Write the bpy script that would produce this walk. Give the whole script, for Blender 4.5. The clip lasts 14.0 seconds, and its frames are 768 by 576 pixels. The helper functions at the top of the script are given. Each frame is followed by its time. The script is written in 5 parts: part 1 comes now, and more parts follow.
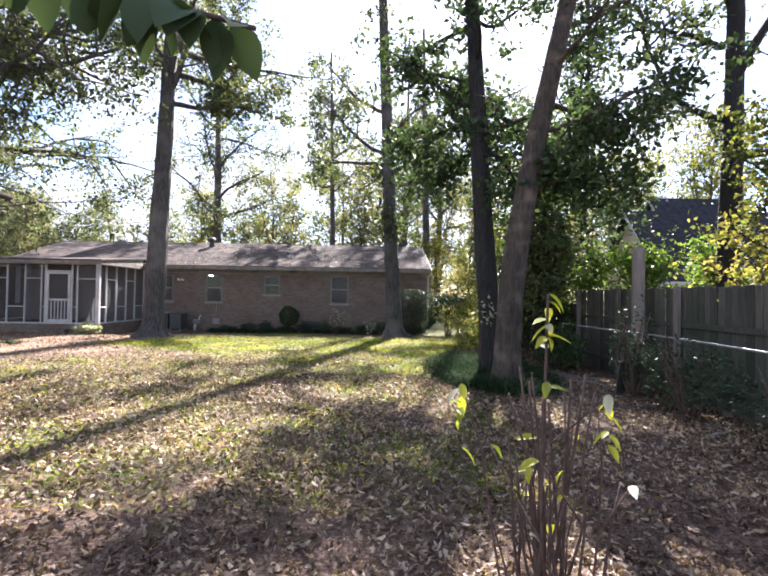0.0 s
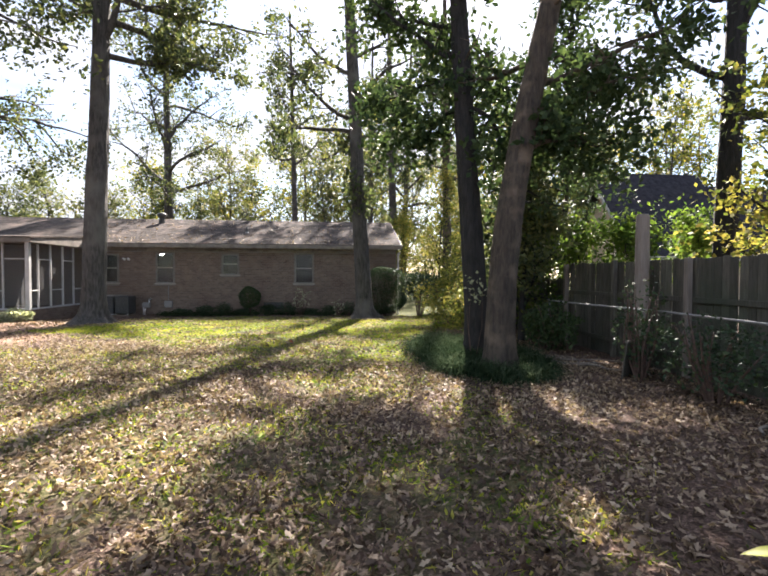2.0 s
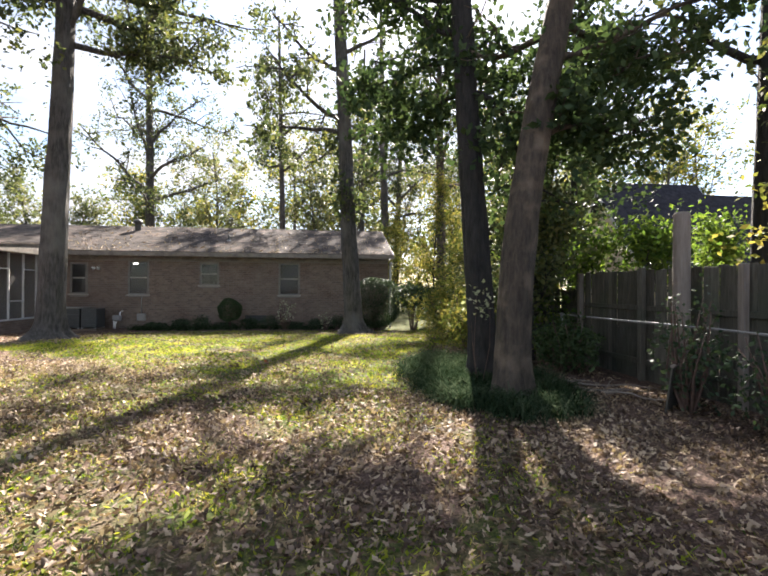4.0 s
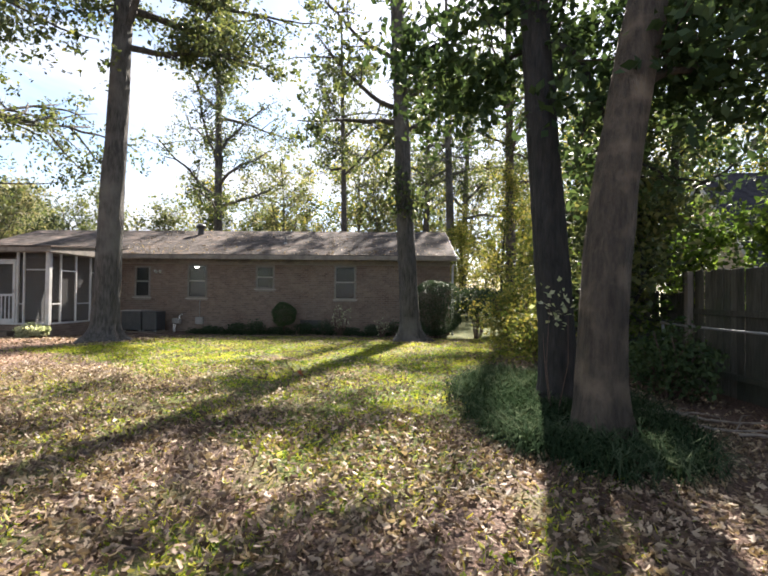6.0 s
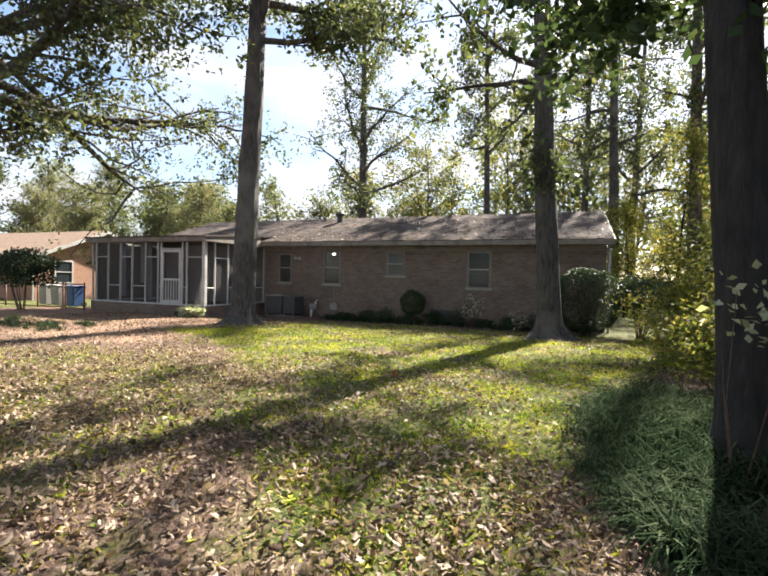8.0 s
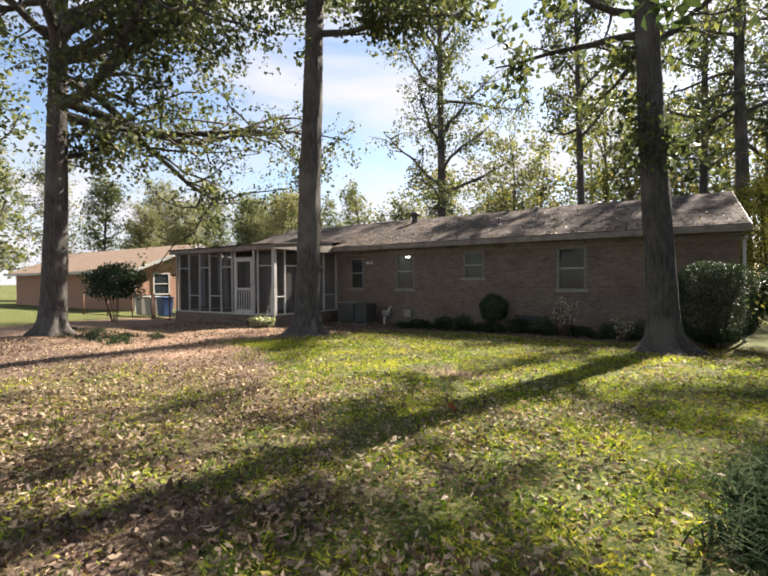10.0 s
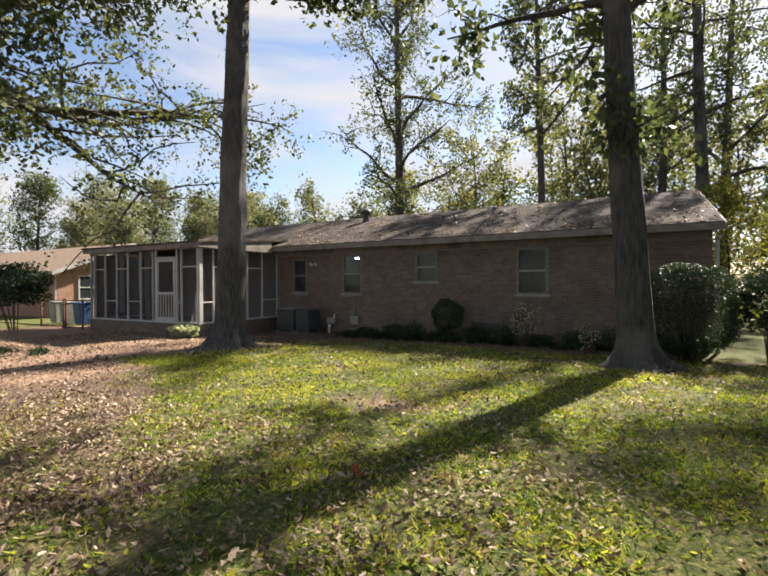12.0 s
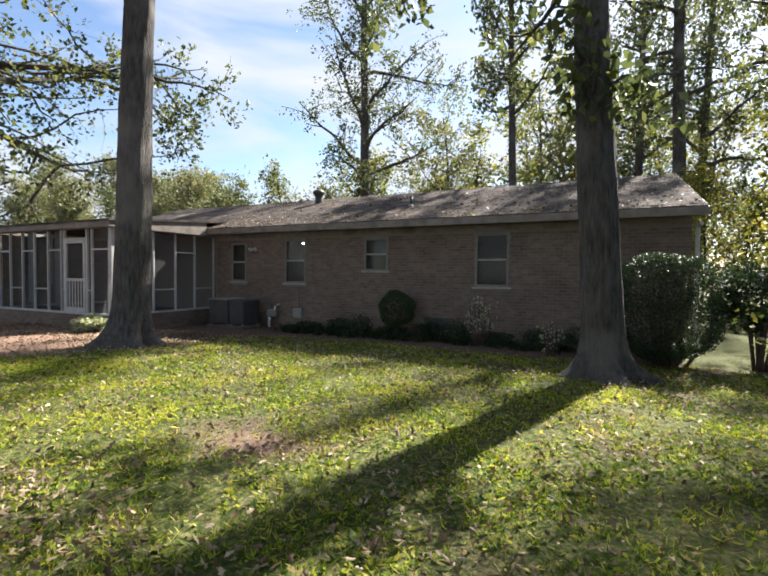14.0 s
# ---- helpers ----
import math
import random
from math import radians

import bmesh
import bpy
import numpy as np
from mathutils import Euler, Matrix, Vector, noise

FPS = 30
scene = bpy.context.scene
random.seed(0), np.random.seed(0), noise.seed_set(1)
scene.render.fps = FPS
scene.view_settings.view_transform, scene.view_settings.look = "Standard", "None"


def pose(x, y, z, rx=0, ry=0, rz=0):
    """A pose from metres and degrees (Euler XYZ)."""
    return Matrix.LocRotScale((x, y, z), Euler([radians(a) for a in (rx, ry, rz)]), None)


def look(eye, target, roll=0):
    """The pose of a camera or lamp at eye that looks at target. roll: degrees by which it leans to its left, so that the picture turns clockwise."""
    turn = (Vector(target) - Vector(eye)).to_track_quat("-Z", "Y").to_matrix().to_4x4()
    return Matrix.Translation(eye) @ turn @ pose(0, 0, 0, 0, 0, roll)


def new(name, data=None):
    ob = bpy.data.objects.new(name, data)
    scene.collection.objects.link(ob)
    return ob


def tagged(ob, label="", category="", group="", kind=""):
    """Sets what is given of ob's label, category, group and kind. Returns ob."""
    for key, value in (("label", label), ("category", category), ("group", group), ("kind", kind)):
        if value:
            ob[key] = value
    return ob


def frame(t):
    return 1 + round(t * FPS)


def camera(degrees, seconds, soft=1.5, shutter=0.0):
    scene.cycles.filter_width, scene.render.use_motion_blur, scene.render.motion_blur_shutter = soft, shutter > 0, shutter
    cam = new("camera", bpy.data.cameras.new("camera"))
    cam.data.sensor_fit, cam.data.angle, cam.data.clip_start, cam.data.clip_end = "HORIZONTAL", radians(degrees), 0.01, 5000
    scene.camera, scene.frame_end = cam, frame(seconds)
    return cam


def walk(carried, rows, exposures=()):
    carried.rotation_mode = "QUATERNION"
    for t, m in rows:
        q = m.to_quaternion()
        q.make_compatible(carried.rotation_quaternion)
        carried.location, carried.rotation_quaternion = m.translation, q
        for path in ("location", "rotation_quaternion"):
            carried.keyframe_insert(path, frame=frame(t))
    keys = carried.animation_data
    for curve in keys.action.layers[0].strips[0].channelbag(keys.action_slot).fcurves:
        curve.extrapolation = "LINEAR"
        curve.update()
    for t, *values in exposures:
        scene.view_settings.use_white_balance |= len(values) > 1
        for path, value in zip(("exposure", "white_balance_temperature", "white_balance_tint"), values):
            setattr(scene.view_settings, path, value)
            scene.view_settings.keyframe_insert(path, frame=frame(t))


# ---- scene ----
cam = camera(80.4, 14.0, 1.9)
PATH = [
    (0, (-0.115, -0.067, 1.729), (-0.079, 1.932, 1.766), 0.9),
    (0.5, (-0.178, 0.223, 1.732), (-0.154, 2.223, 1.731), 0.5),
    (1, (-0.244, 0.552, 1.711), (-0.182, 2.551, 1.69), 0.3),
    (1.5, (-0.285, 0.889, 1.683), (-0.159, 2.884, 1.645), 0.3),
    (2, (-0.328, 1.176, 1.662), (-0.129, 3.165, 1.611), 0.2),
    (2.5, (-0.342, 1.501, 1.639), (-0.084, 3.483, 1.594), 0.4),
    (5, (0.099, 3.269, 1.585), (0.242, 5.263, 1.613), 0.5),
    (5.5, (0.214, 3.601, 1.559), (0.259, 5.601, 1.588), 0.5),
    (6, (0.34, 3.987, 1.531), (0.271, 5.985, 1.56), 0.6),
    (6.5, (0.477, 4.389, 1.512), (0.277, 6.378, 1.533), 0.5),
    (7, (0.683, 4.736, 1.534), (0.325, 6.704, 1.537), 0.9),
    (7.5, (0.872, 5.066, 1.569), (0.338, 6.993, 1.548), 1.4),
    (8, (0.941, 5.486, 1.572), (0.221, 7.351, 1.534), 1.3),
    (8.5, (0.958, 5.862, 1.574), (0.059, 7.648, 1.532), 1.1),
    (11, (0.661, 8.014, 1.665), (-0.42, 9.696, 1.637), -0.5),
    (11.5, (0.562, 8.533, 1.637), (-0.439, 10.265, 1.616), -0.7),
    (12, (0.521, 9.016, 1.623), (-0.42, 10.781, 1.61), -0.3),
    (12.5, (0.541, 9.495, 1.62), (-0.365, 11.278, 1.609), 0.1),
    (13, (0.594, 10.029, 1.619), (-0.293, 11.821, 1.595), 0.4),
    (13.5, (0.632, 10.524, 1.631), (-0.242, 12.323, 1.588), 0.5),
    (14, (0.636, 11.035, 1.632), (-0.224, 12.84, 1.57), 0.5),
]
walk(cam, [(t, look(eye, target, roll)) for t, eye, target, roll in PATH], [(0.0, 2.85, 6000, 20), (1.5, 2.6, 6450, 17), (5.0, 2.58, 6550, 14), (8.0, 2.44, 6650, 13), (11.0, 2.04, 6900, 14), (13.0, 1.92, 6600, 12), (13.5, 1.95, 6500, 12), (14.0, 2.15, 6350, 12)])

# ---- world and sun ----
SUN_ELEV, SUN_AZ = radians(40.0), radians(14.0)   # azimuth from +y towards +x
world = bpy.data.worlds.new("sky")
scene.world = world
world.use_nodes = True
wt = world.node_tree
wt.nodes.clear()
sky = wt.nodes.new("ShaderNodeTexSky")
sky.sky_type, sky.sun_disc = "NISHITA", False
sky.sun_elevation, sky.sun_rotation = SUN_ELEV, SUN_AZ
sky.air_density, sky.dust_density, sky.ozone_density = 1.0, 0.6, 1.6
co = wt.nodes.new("ShaderNodeTexCoord")
mp = wt.nodes.new("ShaderNodeMapping")
mp.inputs["Scale"].default_value = (1.0, 1.4, 4.0)
cl = wt.nodes.new("ShaderNodeTexNoise")
cl.inputs["Scale"].default_value, cl.inputs["Detail"].default_value, cl.inputs["Distortion"].default_value = 1.7, 7.0, 0.5
ra = wt.nodes.new("ShaderNodeValToRGB")
ra.color_ramp.elements[0].position, ra.color_ramp.elements[1].position = 0.40, 0.60
mul = wt.nodes.new("ShaderNodeMixRGB")
mul.inputs["Color2"].default_value = (4.2, 4.4, 4.75, 1)
bg = wt.nodes.new("ShaderNodeBackground")
bg.inputs["Strength"].default_value = 0.05
wo = wt.nodes.new("ShaderNodeOutputWorld")
wt.links.new(co.outputs["Generated"], mp.inputs["Vector"])
wt.links.new(mp.outputs["Vector"], cl.inputs["Vector"])
wt.links.new(cl.outputs["Fac"], ra.inputs["Fac"])
wt.links.new(ra.outputs["Color"], mul.inputs["Fac"])
wt.links.new(sky.outputs["Color"], mul.inputs["Color1"])
wt.links.new(mul.outputs["Color"], bg.inputs["Color"])
wt.links.new(bg.outputs["Background"], wo.inputs["Surface"])

sun = new("sun", bpy.data.lights.new("sun", "SUN"))
sun.data.energy, sun.data.angle, sun.data.color = 5.0, radians(1.0), (1.0, 0.93, 0.82)
SUN_DIR = Vector((math.sin(SUN_AZ) * math.cos(SUN_ELEV), math.cos(SUN_AZ) * math.cos(SUN_ELEV), math.sin(SUN_ELEV)))
sun.matrix_world = look(SUN_DIR * 60, (0, 0, 0))


# ---- materials ----
def surface(name, c1, c2, scale=6.0, rough=0.8, bump=0.3, bscale=60.0, per="", spread=0.25, stretch=(1, 1, 1), stain=None, metal=0.0, through_light=0.0, spec=0.4, bdist=0.01):
    """A node material: two colours mixed by noise at two scales, fine relief, and a spread of brightness from piece to piece."""
    m = bpy.data.materials.new(name)
    m.use_nodes = True
    t = m.node_tree
    p = t.nodes["Principled BSDF"]
    out = t.nodes["Material Output"]
    geo = t.nodes.new("ShaderNodeNewGeometry")
    mapn = t.nodes.new("ShaderNodeMapping")
    mapn.inputs["Scale"].default_value = stretch
    t.links.new(geo.outputs["Position"], mapn.inputs["Vector"])
    n1 = t.nodes.new("ShaderNodeTexNoise")
    n1.inputs["Scale"].default_value, n1.inputs["Detail"].default_value, n1.inputs["Roughness"].default_value = scale, 6.0, 0.65
    t.links.new(mapn.outputs["Vector"], n1.inputs["Vector"])
    r = t.nodes.new("ShaderNodeValToRGB")
    r.color_ramp.elements[0].color, r.color_ramp.elements[1].color = (*c1, 1), (*c2, 1)
    r.color_ramp.elements[0].position, r.color_ramp.elements[1].position = 0.32, 0.68
    t.links.new(n1.outputs["Fac"], r.inputs["Fac"])
    colour = r.outputs["Color"]
    if stain:
        n3 = t.nodes.new("ShaderNodeTexNoise")
        n3.inputs["Scale"].default_value, n3.inputs["Detail"].default_value = stain[1], 4.0
        t.links.new(geo.outputs["Position"], n3.inputs["Vector"])
        r3 = t.nodes.new("ShaderNodeValToRGB")
        r3.color_ramp.elements[0].position, r3.color_ramp.elements[1].position = 0.5, 0.72
        t.links.new(n3.outputs["Fac"], r3.inputs["Fac"])
        mx = t.nodes.new("ShaderNodeMixRGB")
        mx.inputs["Color2"].default_value = (*stain[0], 1)
        t.links.new(r3.outputs["Color"], mx.inputs["Fac"])
        t.links.new(colour, mx.inputs["Color1"])
        colour = mx.outputs["Color"]
    if per:
        src = geo.outputs["Random Per Island"] if per == "island" else t.nodes.new("ShaderNodeObjectInfo").outputs["Random"]
        mr = t.nodes.new("ShaderNodeMapRange")
        mr.inputs["To Min"].default_value, mr.inputs["To Max"].default_value = 1 - spread, 1 + spread
        t.links.new(src, mr.inputs["Value"])
        hsv = t.nodes.new("ShaderNodeHueSaturation")
        t.links.new(mr.outputs["Result"], hsv.inputs["Value"])
        t.links.new(colour, hsv.inputs["Color"])
        colour = hsv.outputs["Color"]
    t.links.new(colour, p.inputs["Base Color"])
    p.inputs["Roughness"].default_value, p.inputs["Metallic"].default_value = rough, metal
    p.inputs["Specular IOR Level"].default_value = spec
    if bump:
        n2 = t.nodes.new("ShaderNodeTexNoise")
        n2.inputs["Scale"].default_value, n2.inputs["Detail"].default_value = bscale, 5.0
        t.links.new(mapn.outputs["Vector"], n2.inputs["Vector"])
        b = t.nodes.new("ShaderNodeBump")
        b.inputs["Strength"].default_value, b.inputs["Distance"].default_value = bump, bdist
        t.links.new(n2.outputs["Fac"], b.inputs["Height"])
        t.links.new(b.outputs["Normal"], p.inputs["Normal"])
    if through_light:
        tr = t.nodes.new("ShaderNodeBsdfTranslucent")
        t.links.new(colour, tr.inputs["Color"])
        mixs = t.nodes.new("ShaderNodeMixShader")
        mixs.inputs["Fac"].default_value = through_light
        t.links.new(p.outputs["BSDF"], mixs.inputs[1])
        t.links.new(tr.outputs["BSDF"], mixs.inputs[2])
        t.links.new(mixs.outputs["Shader"], out.inputs["Surface"])
    return m


def leafy(name, stops, rough=0.5, light=0.5, patch=0.35, spec=0.4):
    """Leaves: a colour of its own for each leaf out of the stops, shifted in patches, letting light through."""
    m = bpy.data.materials.new(name)
    m.use_nodes = True
    t = m.node_tree
    p = t.nodes["Principled BSDF"]
    geo = t.nodes.new("ShaderNodeNewGeometry")
    n = t.nodes.new("ShaderNodeTexNoise")
    n.inputs["Scale"].default_value, n.inputs["Detail"].default_value = patch, 3.0
    t.links.new(geo.outputs["Position"], n.inputs["Vector"])
    a = t.nodes.new("ShaderNodeMath")
    a.operation = "MULTIPLY_ADD"
    a.inputs[1].default_value, a.inputs[2].default_value = 1.6, -0.8
    t.links.new(n.outputs["Fac"], a.inputs[0])
    b = t.nodes.new("ShaderNodeMath")
    b.operation = "ADD"
    t.links.new(a.outputs[0], b.inputs[0])
    t.links.new(geo.outputs["Random Per Island"], b.inputs[1])
    r = t.nodes.new("ShaderNodeValToRGB")
    els = r.color_ramp.elements
    while len(els) < len(stops):
        els.new(0.5)
    for i, c in enumerate(stops):
        els[i].position, els[i].color = i / (len(stops) - 1), (*c, 1)
    t.links.new(b.outputs[0], r.inputs["Fac"])
    t.links.new(r.outputs["Color"], p.inputs["Base Color"])
    p.inputs["Roughness"].default_value, p.inputs["Specular IOR Level"].default_value = rough, spec
    tr = t.nodes.new("ShaderNodeBsdfTranslucent")
    gain = t.nodes.new("ShaderNodeMixRGB")
    gain.blend_type = "MULTIPLY"
    gain.inputs["Fac"].default_value, gain.inputs["Color2"].default_value = 1.0, (1.3, 1.3, 0.8, 1)
    t.links.new(r.outputs["Color"], gain.inputs["Color1"])
    t.links.new(gain.outputs["Color"], tr.inputs["Color"])
    mixs = t.nodes.new("ShaderNodeMixShader")
    mixs.inputs["Fac"].default_value = light
    t.links.new(p.outputs["BSDF"], mixs.inputs[1])
    t.links.new(tr.outputs["BSDF"], mixs.inputs[2])
    t.links.new(mixs.outputs["Shader"], t.nodes["Material Output"].inputs["Surface"])
    return m


def ground_material():
    """Bare soil and crushed leaves, turf where the attribute 'lawn' says so, reddish straw where 'straw' does."""
    m = bpy.data.materials.new("yard_soil")
    m.use_nodes = True
    t = m.node_tree
    p = t.nodes["Principled BSDF"]
    geo = t.nodes.new("ShaderNodeNewGeometry")

    def noise_ramp(scale, stops, detail=6.0):
        n = t.nodes.new("ShaderNodeTexNoise")
        n.inputs["Scale"].default_value, n.inputs["Detail"].default_value, n.inputs["Roughness"].default_value = scale, detail, 0.7
        t.links.new(geo.outputs["Position"], n.inputs["Vector"])
        r = t.nodes.new("ShaderNodeValToRGB")
        els = r.color_ramp.elements
        while len(els) < len(stops):
            els.new(0.5)
        for e, (pos, c) in zip(els, stops):
            e.position, e.color = pos, (*c, 1)
        t.links.new(n.outputs["Fac"], r.inputs["Fac"])
        return r.outputs["Color"], n.outputs["Fac"]

    def mix(fac, a, b):
        x = t.nodes.new("ShaderNodeMixRGB")
        t.links.new(fac, x.inputs["Fac"])
        t.links.new(a, x.inputs["Color1"])
        t.links.new(b, x.inputs["Color2"])
        return x.outputs["Color"]

    def mask(name, low, high):
        at = t.nodes.new("ShaderNodeAttribute")
        at.attribute_name = name
        n = t.nodes.new("ShaderNodeTexNoise")
        n.inputs["Scale"].default_value, n.inputs["Detail"].default_value = 2.6, 7.0
        t.links.new(geo.outputs["Position"], n.inputs["Vector"])
        s = t.nodes.new("ShaderNodeMath")
        s.operation = "ADD"
        t.links.new(at.outputs["Fac"], s.inputs[0])
        t.links.new(n.outputs["Fac"], s.inputs[1])
        mr = t.nodes.new("ShaderNodeMapRange")
        mr.inputs["From Min"].default_value, mr.inputs["From Max"].default_value = low, high
        t.links.new(s.outputs[0], mr.inputs["Value"])
        return mr.outputs["Result"]

    litter, _ = noise_ramp(34.0, [(0.32, (0.026, 0.018, 0.014)), (0.5, (0.085, 0.056, 0.043)), (0.66, (0.25, 0.175, 0.14))])
    turf, tf = noise_ramp(22.0, [(0.34, (0.014, 0.022, 0.008)), (0.5, (0.06, 0.078, 0.019)), (0.66, (0.20, 0.168, 0.075))])
    straw, _ = noise_ramp(15.0, [(0.3, (0.10, 0.058, 0.041)), (0.5, (0.21, 0.135, 0.098)), (0.7, (0.36, 0.26, 0.20))])
    col = mix(mask("straw", 0.75, 1.1), litter, straw)
    col = mix(mask("lawn", 0.75, 1.15), col, turf)
    t.links.new(col, p.inputs["Base Color"])
    p.inputs["Roughness"].default_value, p.inputs["Specular IOR Level"].default_value = 0.95, 0.15
    b = t.nodes.new("ShaderNodeBump")
    b.inputs["Strength"].default_value, b.inputs["Distance"].default_value = 0.8, 0.03
    t.links.new(tf, b.inputs["Height"])
    t.links.new(b.outputs["Normal"], p.inputs["Normal"])
    return m


def screen_material(name="insect_screen", grey=0.20, clear=0.68):
    """Insect screen: fine threads with gaps far below what shows, so part cloth and part clear."""
    m = bpy.data.materials.new(name)
    m.use_nodes = True
    t = m.node_tree
    p = t.nodes["Principled BSDF"]
    p.inputs["Base Color"].default_value, p.inputs["Roughness"].default_value = (grey, grey, grey, 1), 0.6
    tl = t.nodes.new("ShaderNodeBsdfTranslucent")
    tl.inputs["Color"].default_value = (grey * 1.4, grey * 1.4, grey * 1.4, 1)
    a = t.nodes.new("ShaderNodeMixShader")
    a.inputs["Fac"].default_value = 0.4
    t.links.new(p.outputs["BSDF"], a.inputs[1])
    t.links.new(tl.outputs["BSDF"], a.inputs[2])
    tr = t.nodes.new("ShaderNodeBsdfTransparent")
    b = t.nodes.new("ShaderNodeMixShader")
    b.inputs["Fac"].default_value = clear
    t.links.new(a.outputs["Shader"], b.inputs[1])
    t.links.new(tr.outputs["BSDF"], b.inputs[2])
    t.links.new(b.outputs["Shader"], t.nodes["Material Output"].inputs["Surface"])
    return m


def glass_material():
    m = bpy.data.materials.new("window_glass")
    m.use_nodes = True
    p = m.node_tree.nodes["Principled BSDF"]
    p.inputs["Base Color"].default_value = (0.85, 0.9, 0.9, 1)
    p.inputs["Transmission Weight"].default_value, p.inputs["Roughness"].default_value, p.inputs["IOR"].default_value = 1.0, 0.02, 1.45
    return m


def glowing(name, colour, strength):
    m = bpy.data.materials.new(name)
    m.use_nodes = True
    p = m.node_tree.nodes["Principled BSDF"]
    p.inputs["Emission Color"].default_value, p.inputs["Emission Strength"].default_value = (*colour, 1), strength
    return m


SOIL = ground_material()
BRICK = surface("brown_brick", (0.14, 0.103, 0.08), (0.20, 0.15, 0.118), 9, 0.9, 0.5, 120, "island", 0.2, stain=((0.12, 0.08, 0.06), 1.2))
BRICK_ONE = surface("brown_brick_single", (0.14, 0.103, 0.08), (0.20, 0.15, 0.118), 9, 0.9, 0.5, 120, "object", 0.2, stain=((0.12, 0.08, 0.06), 1.2))
BRICK_RED = surface("orange_brick", (0.28, 0.15, 0.10), (0.40, 0.24, 0.17), 8, 0.9, 0.4, 100, "island", 0.25)
MORTAR = surface("mortar", (0.16, 0.14, 0.12), (0.24, 0.21, 0.185), 30, 0.95, 0.5, 200)
SHINGLE = surface("grey_shingle", (0.04, 0.035, 0.033), (0.085, 0.073, 0.068), 3, 0.95, 0.6, 220, "island", 0.25, stain=((0.14, 0.11, 0.095), 1.5), spec=0.08)
SHINGLE_RED = surface("brown_shingle", (0.17, 0.125, 0.095), (0.26, 0.195, 0.15), 4, 0.95, 0.4, 200, "island", 0.12, spec=0.08)
SHINGLE_DARK = surface("charcoal_shingle", (0.022, 0.022, 0.027), (0.045, 0.045, 0.052), 4, 0.95, 0.4, 200, "island", 0.15, spec=0.03)
FASCIA = surface("taupe_paint", (0.15, 0.13, 0.11), (0.24, 0.21, 0.18), 5, 0.6, 0.15, 40, stain=((0.10, 0.085, 0.07), 2.0))
TRIM = surface("off_white_paint", (0.36, 0.355, 0.34), (0.48, 0.475, 0.46), 5, 0.55, 0.15, 50, stain=((0.34, 0.325, 0.30), 1.6))
WIN_TRIM = surface("weathered_cream_paint", (0.24, 0.225, 0.20), (0.35, 0.33, 0.295), 8, 0.6, 0.15, 50)
WIN_FRAME = surface("dark_bronze_paint", (0.14, 0.13, 0.115), (0.21, 0.195, 0.172), 8, 0.6, 0.15, 50)
CLOTH = surface("grey_curtain_cloth", (0.17, 0.17, 0.18), (0.24, 0.24, 0.25), 6, 0.9, 0.2, 120, through_light=0.3)
SCREEN = screen_material()
SCREEN_DARK = screen_material("window_dark_screen", 0.06, 0.5)
GLASS = glass_material()
# plaster darkened well below real plaster so rooms look dim through the windows
PLASTER = surface("dimmed_room_plaster", (0.10, 0.09, 0.08), (0.14, 0.13, 0.115), 3, 0.9, 0.1, 40)
METAL = surface("galvanised_steel", (0.20, 0.20, 0.20), (0.32, 0.32, 0.32), 25, 0.6, 0.1, 80, metal=0.3)
METAL_DARK = surface("rusty_pipe", (0.10, 0.05, 0.035), (0.20, 0.10, 0.07), 20, 0.7, 0.3, 80, metal=0.3)
AC_PAINT = surface("dark_grey_enamel", (0.035, 0.037, 0.037), (0.06, 0.06, 0.058), 6, 0.5, 0.1, 60)
WHITE_PLASTIC = surface("white_plastic", (0.66, 0.66, 0.64), (0.76, 0.76, 0.74), 8, 0.4, 0.05, 60)
BLUE_PLASTIC = surface("blue_plastic", (0.025, 0.06, 0.15), (0.035, 0.085, 0.2), 8, 0.45, 0.05, 60)
GREY_PLASTIC = surface("grey_plastic", (0.20, 0.19, 0.18), (0.28, 0.27, 0.25), 8, 0.5, 0.05, 60)
FENCE_WOOD = surface("weathered_fence_board", (0.05, 0.047, 0.038), (0.115, 0.108, 0.088), 5, 0.9, 0.6, 50, "object", 0.3, (6, 6, 0.6), stain=((0.05, 0.06, 0.04), 1.0))
POST_WOOD = surface("pale_treated_timber", (0.14, 0.118, 0.10), (0.235, 0.20, 0.17), 5, 0.9, 0.5, 50, "", 0.2, (5, 5, 0.5))
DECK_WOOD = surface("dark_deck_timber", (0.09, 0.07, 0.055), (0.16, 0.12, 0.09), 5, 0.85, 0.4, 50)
BARK = surface("grey_brown_bark", (0.028, 0.026, 0.024), (0.115, 0.105, 0.096), 7, 0.95, 1.0, 22, "", 0.2, (2.2, 2.2, 0.45), stain=((0.15, 0.14, 0.125), 0.9), bdist=0.06)
BARK_SMOOTH = surface("smooth_tan_bark", (0.026, 0.021, 0.017), (0.088, 0.07, 0.052), 6, 0.9, 1.0, 26, "", 0.2, (2.5, 2.5, 0.5), stain=((0.16, 0.125, 0.09), 2.6), bdist=0.04)
BARK_DARK = surface("dark_bark", (0.011, 0.011, 0.011), (0.036, 0.034, 0.032), 7, 0.95, 1.0, 24, "", 0.2, (2.2, 2.2, 0.4), bdist=0.03)
TWIG = surface("brown_twig", (0.045, 0.028, 0.022), (0.12, 0.075, 0.058), 20, 0.85, 0.4, 80)
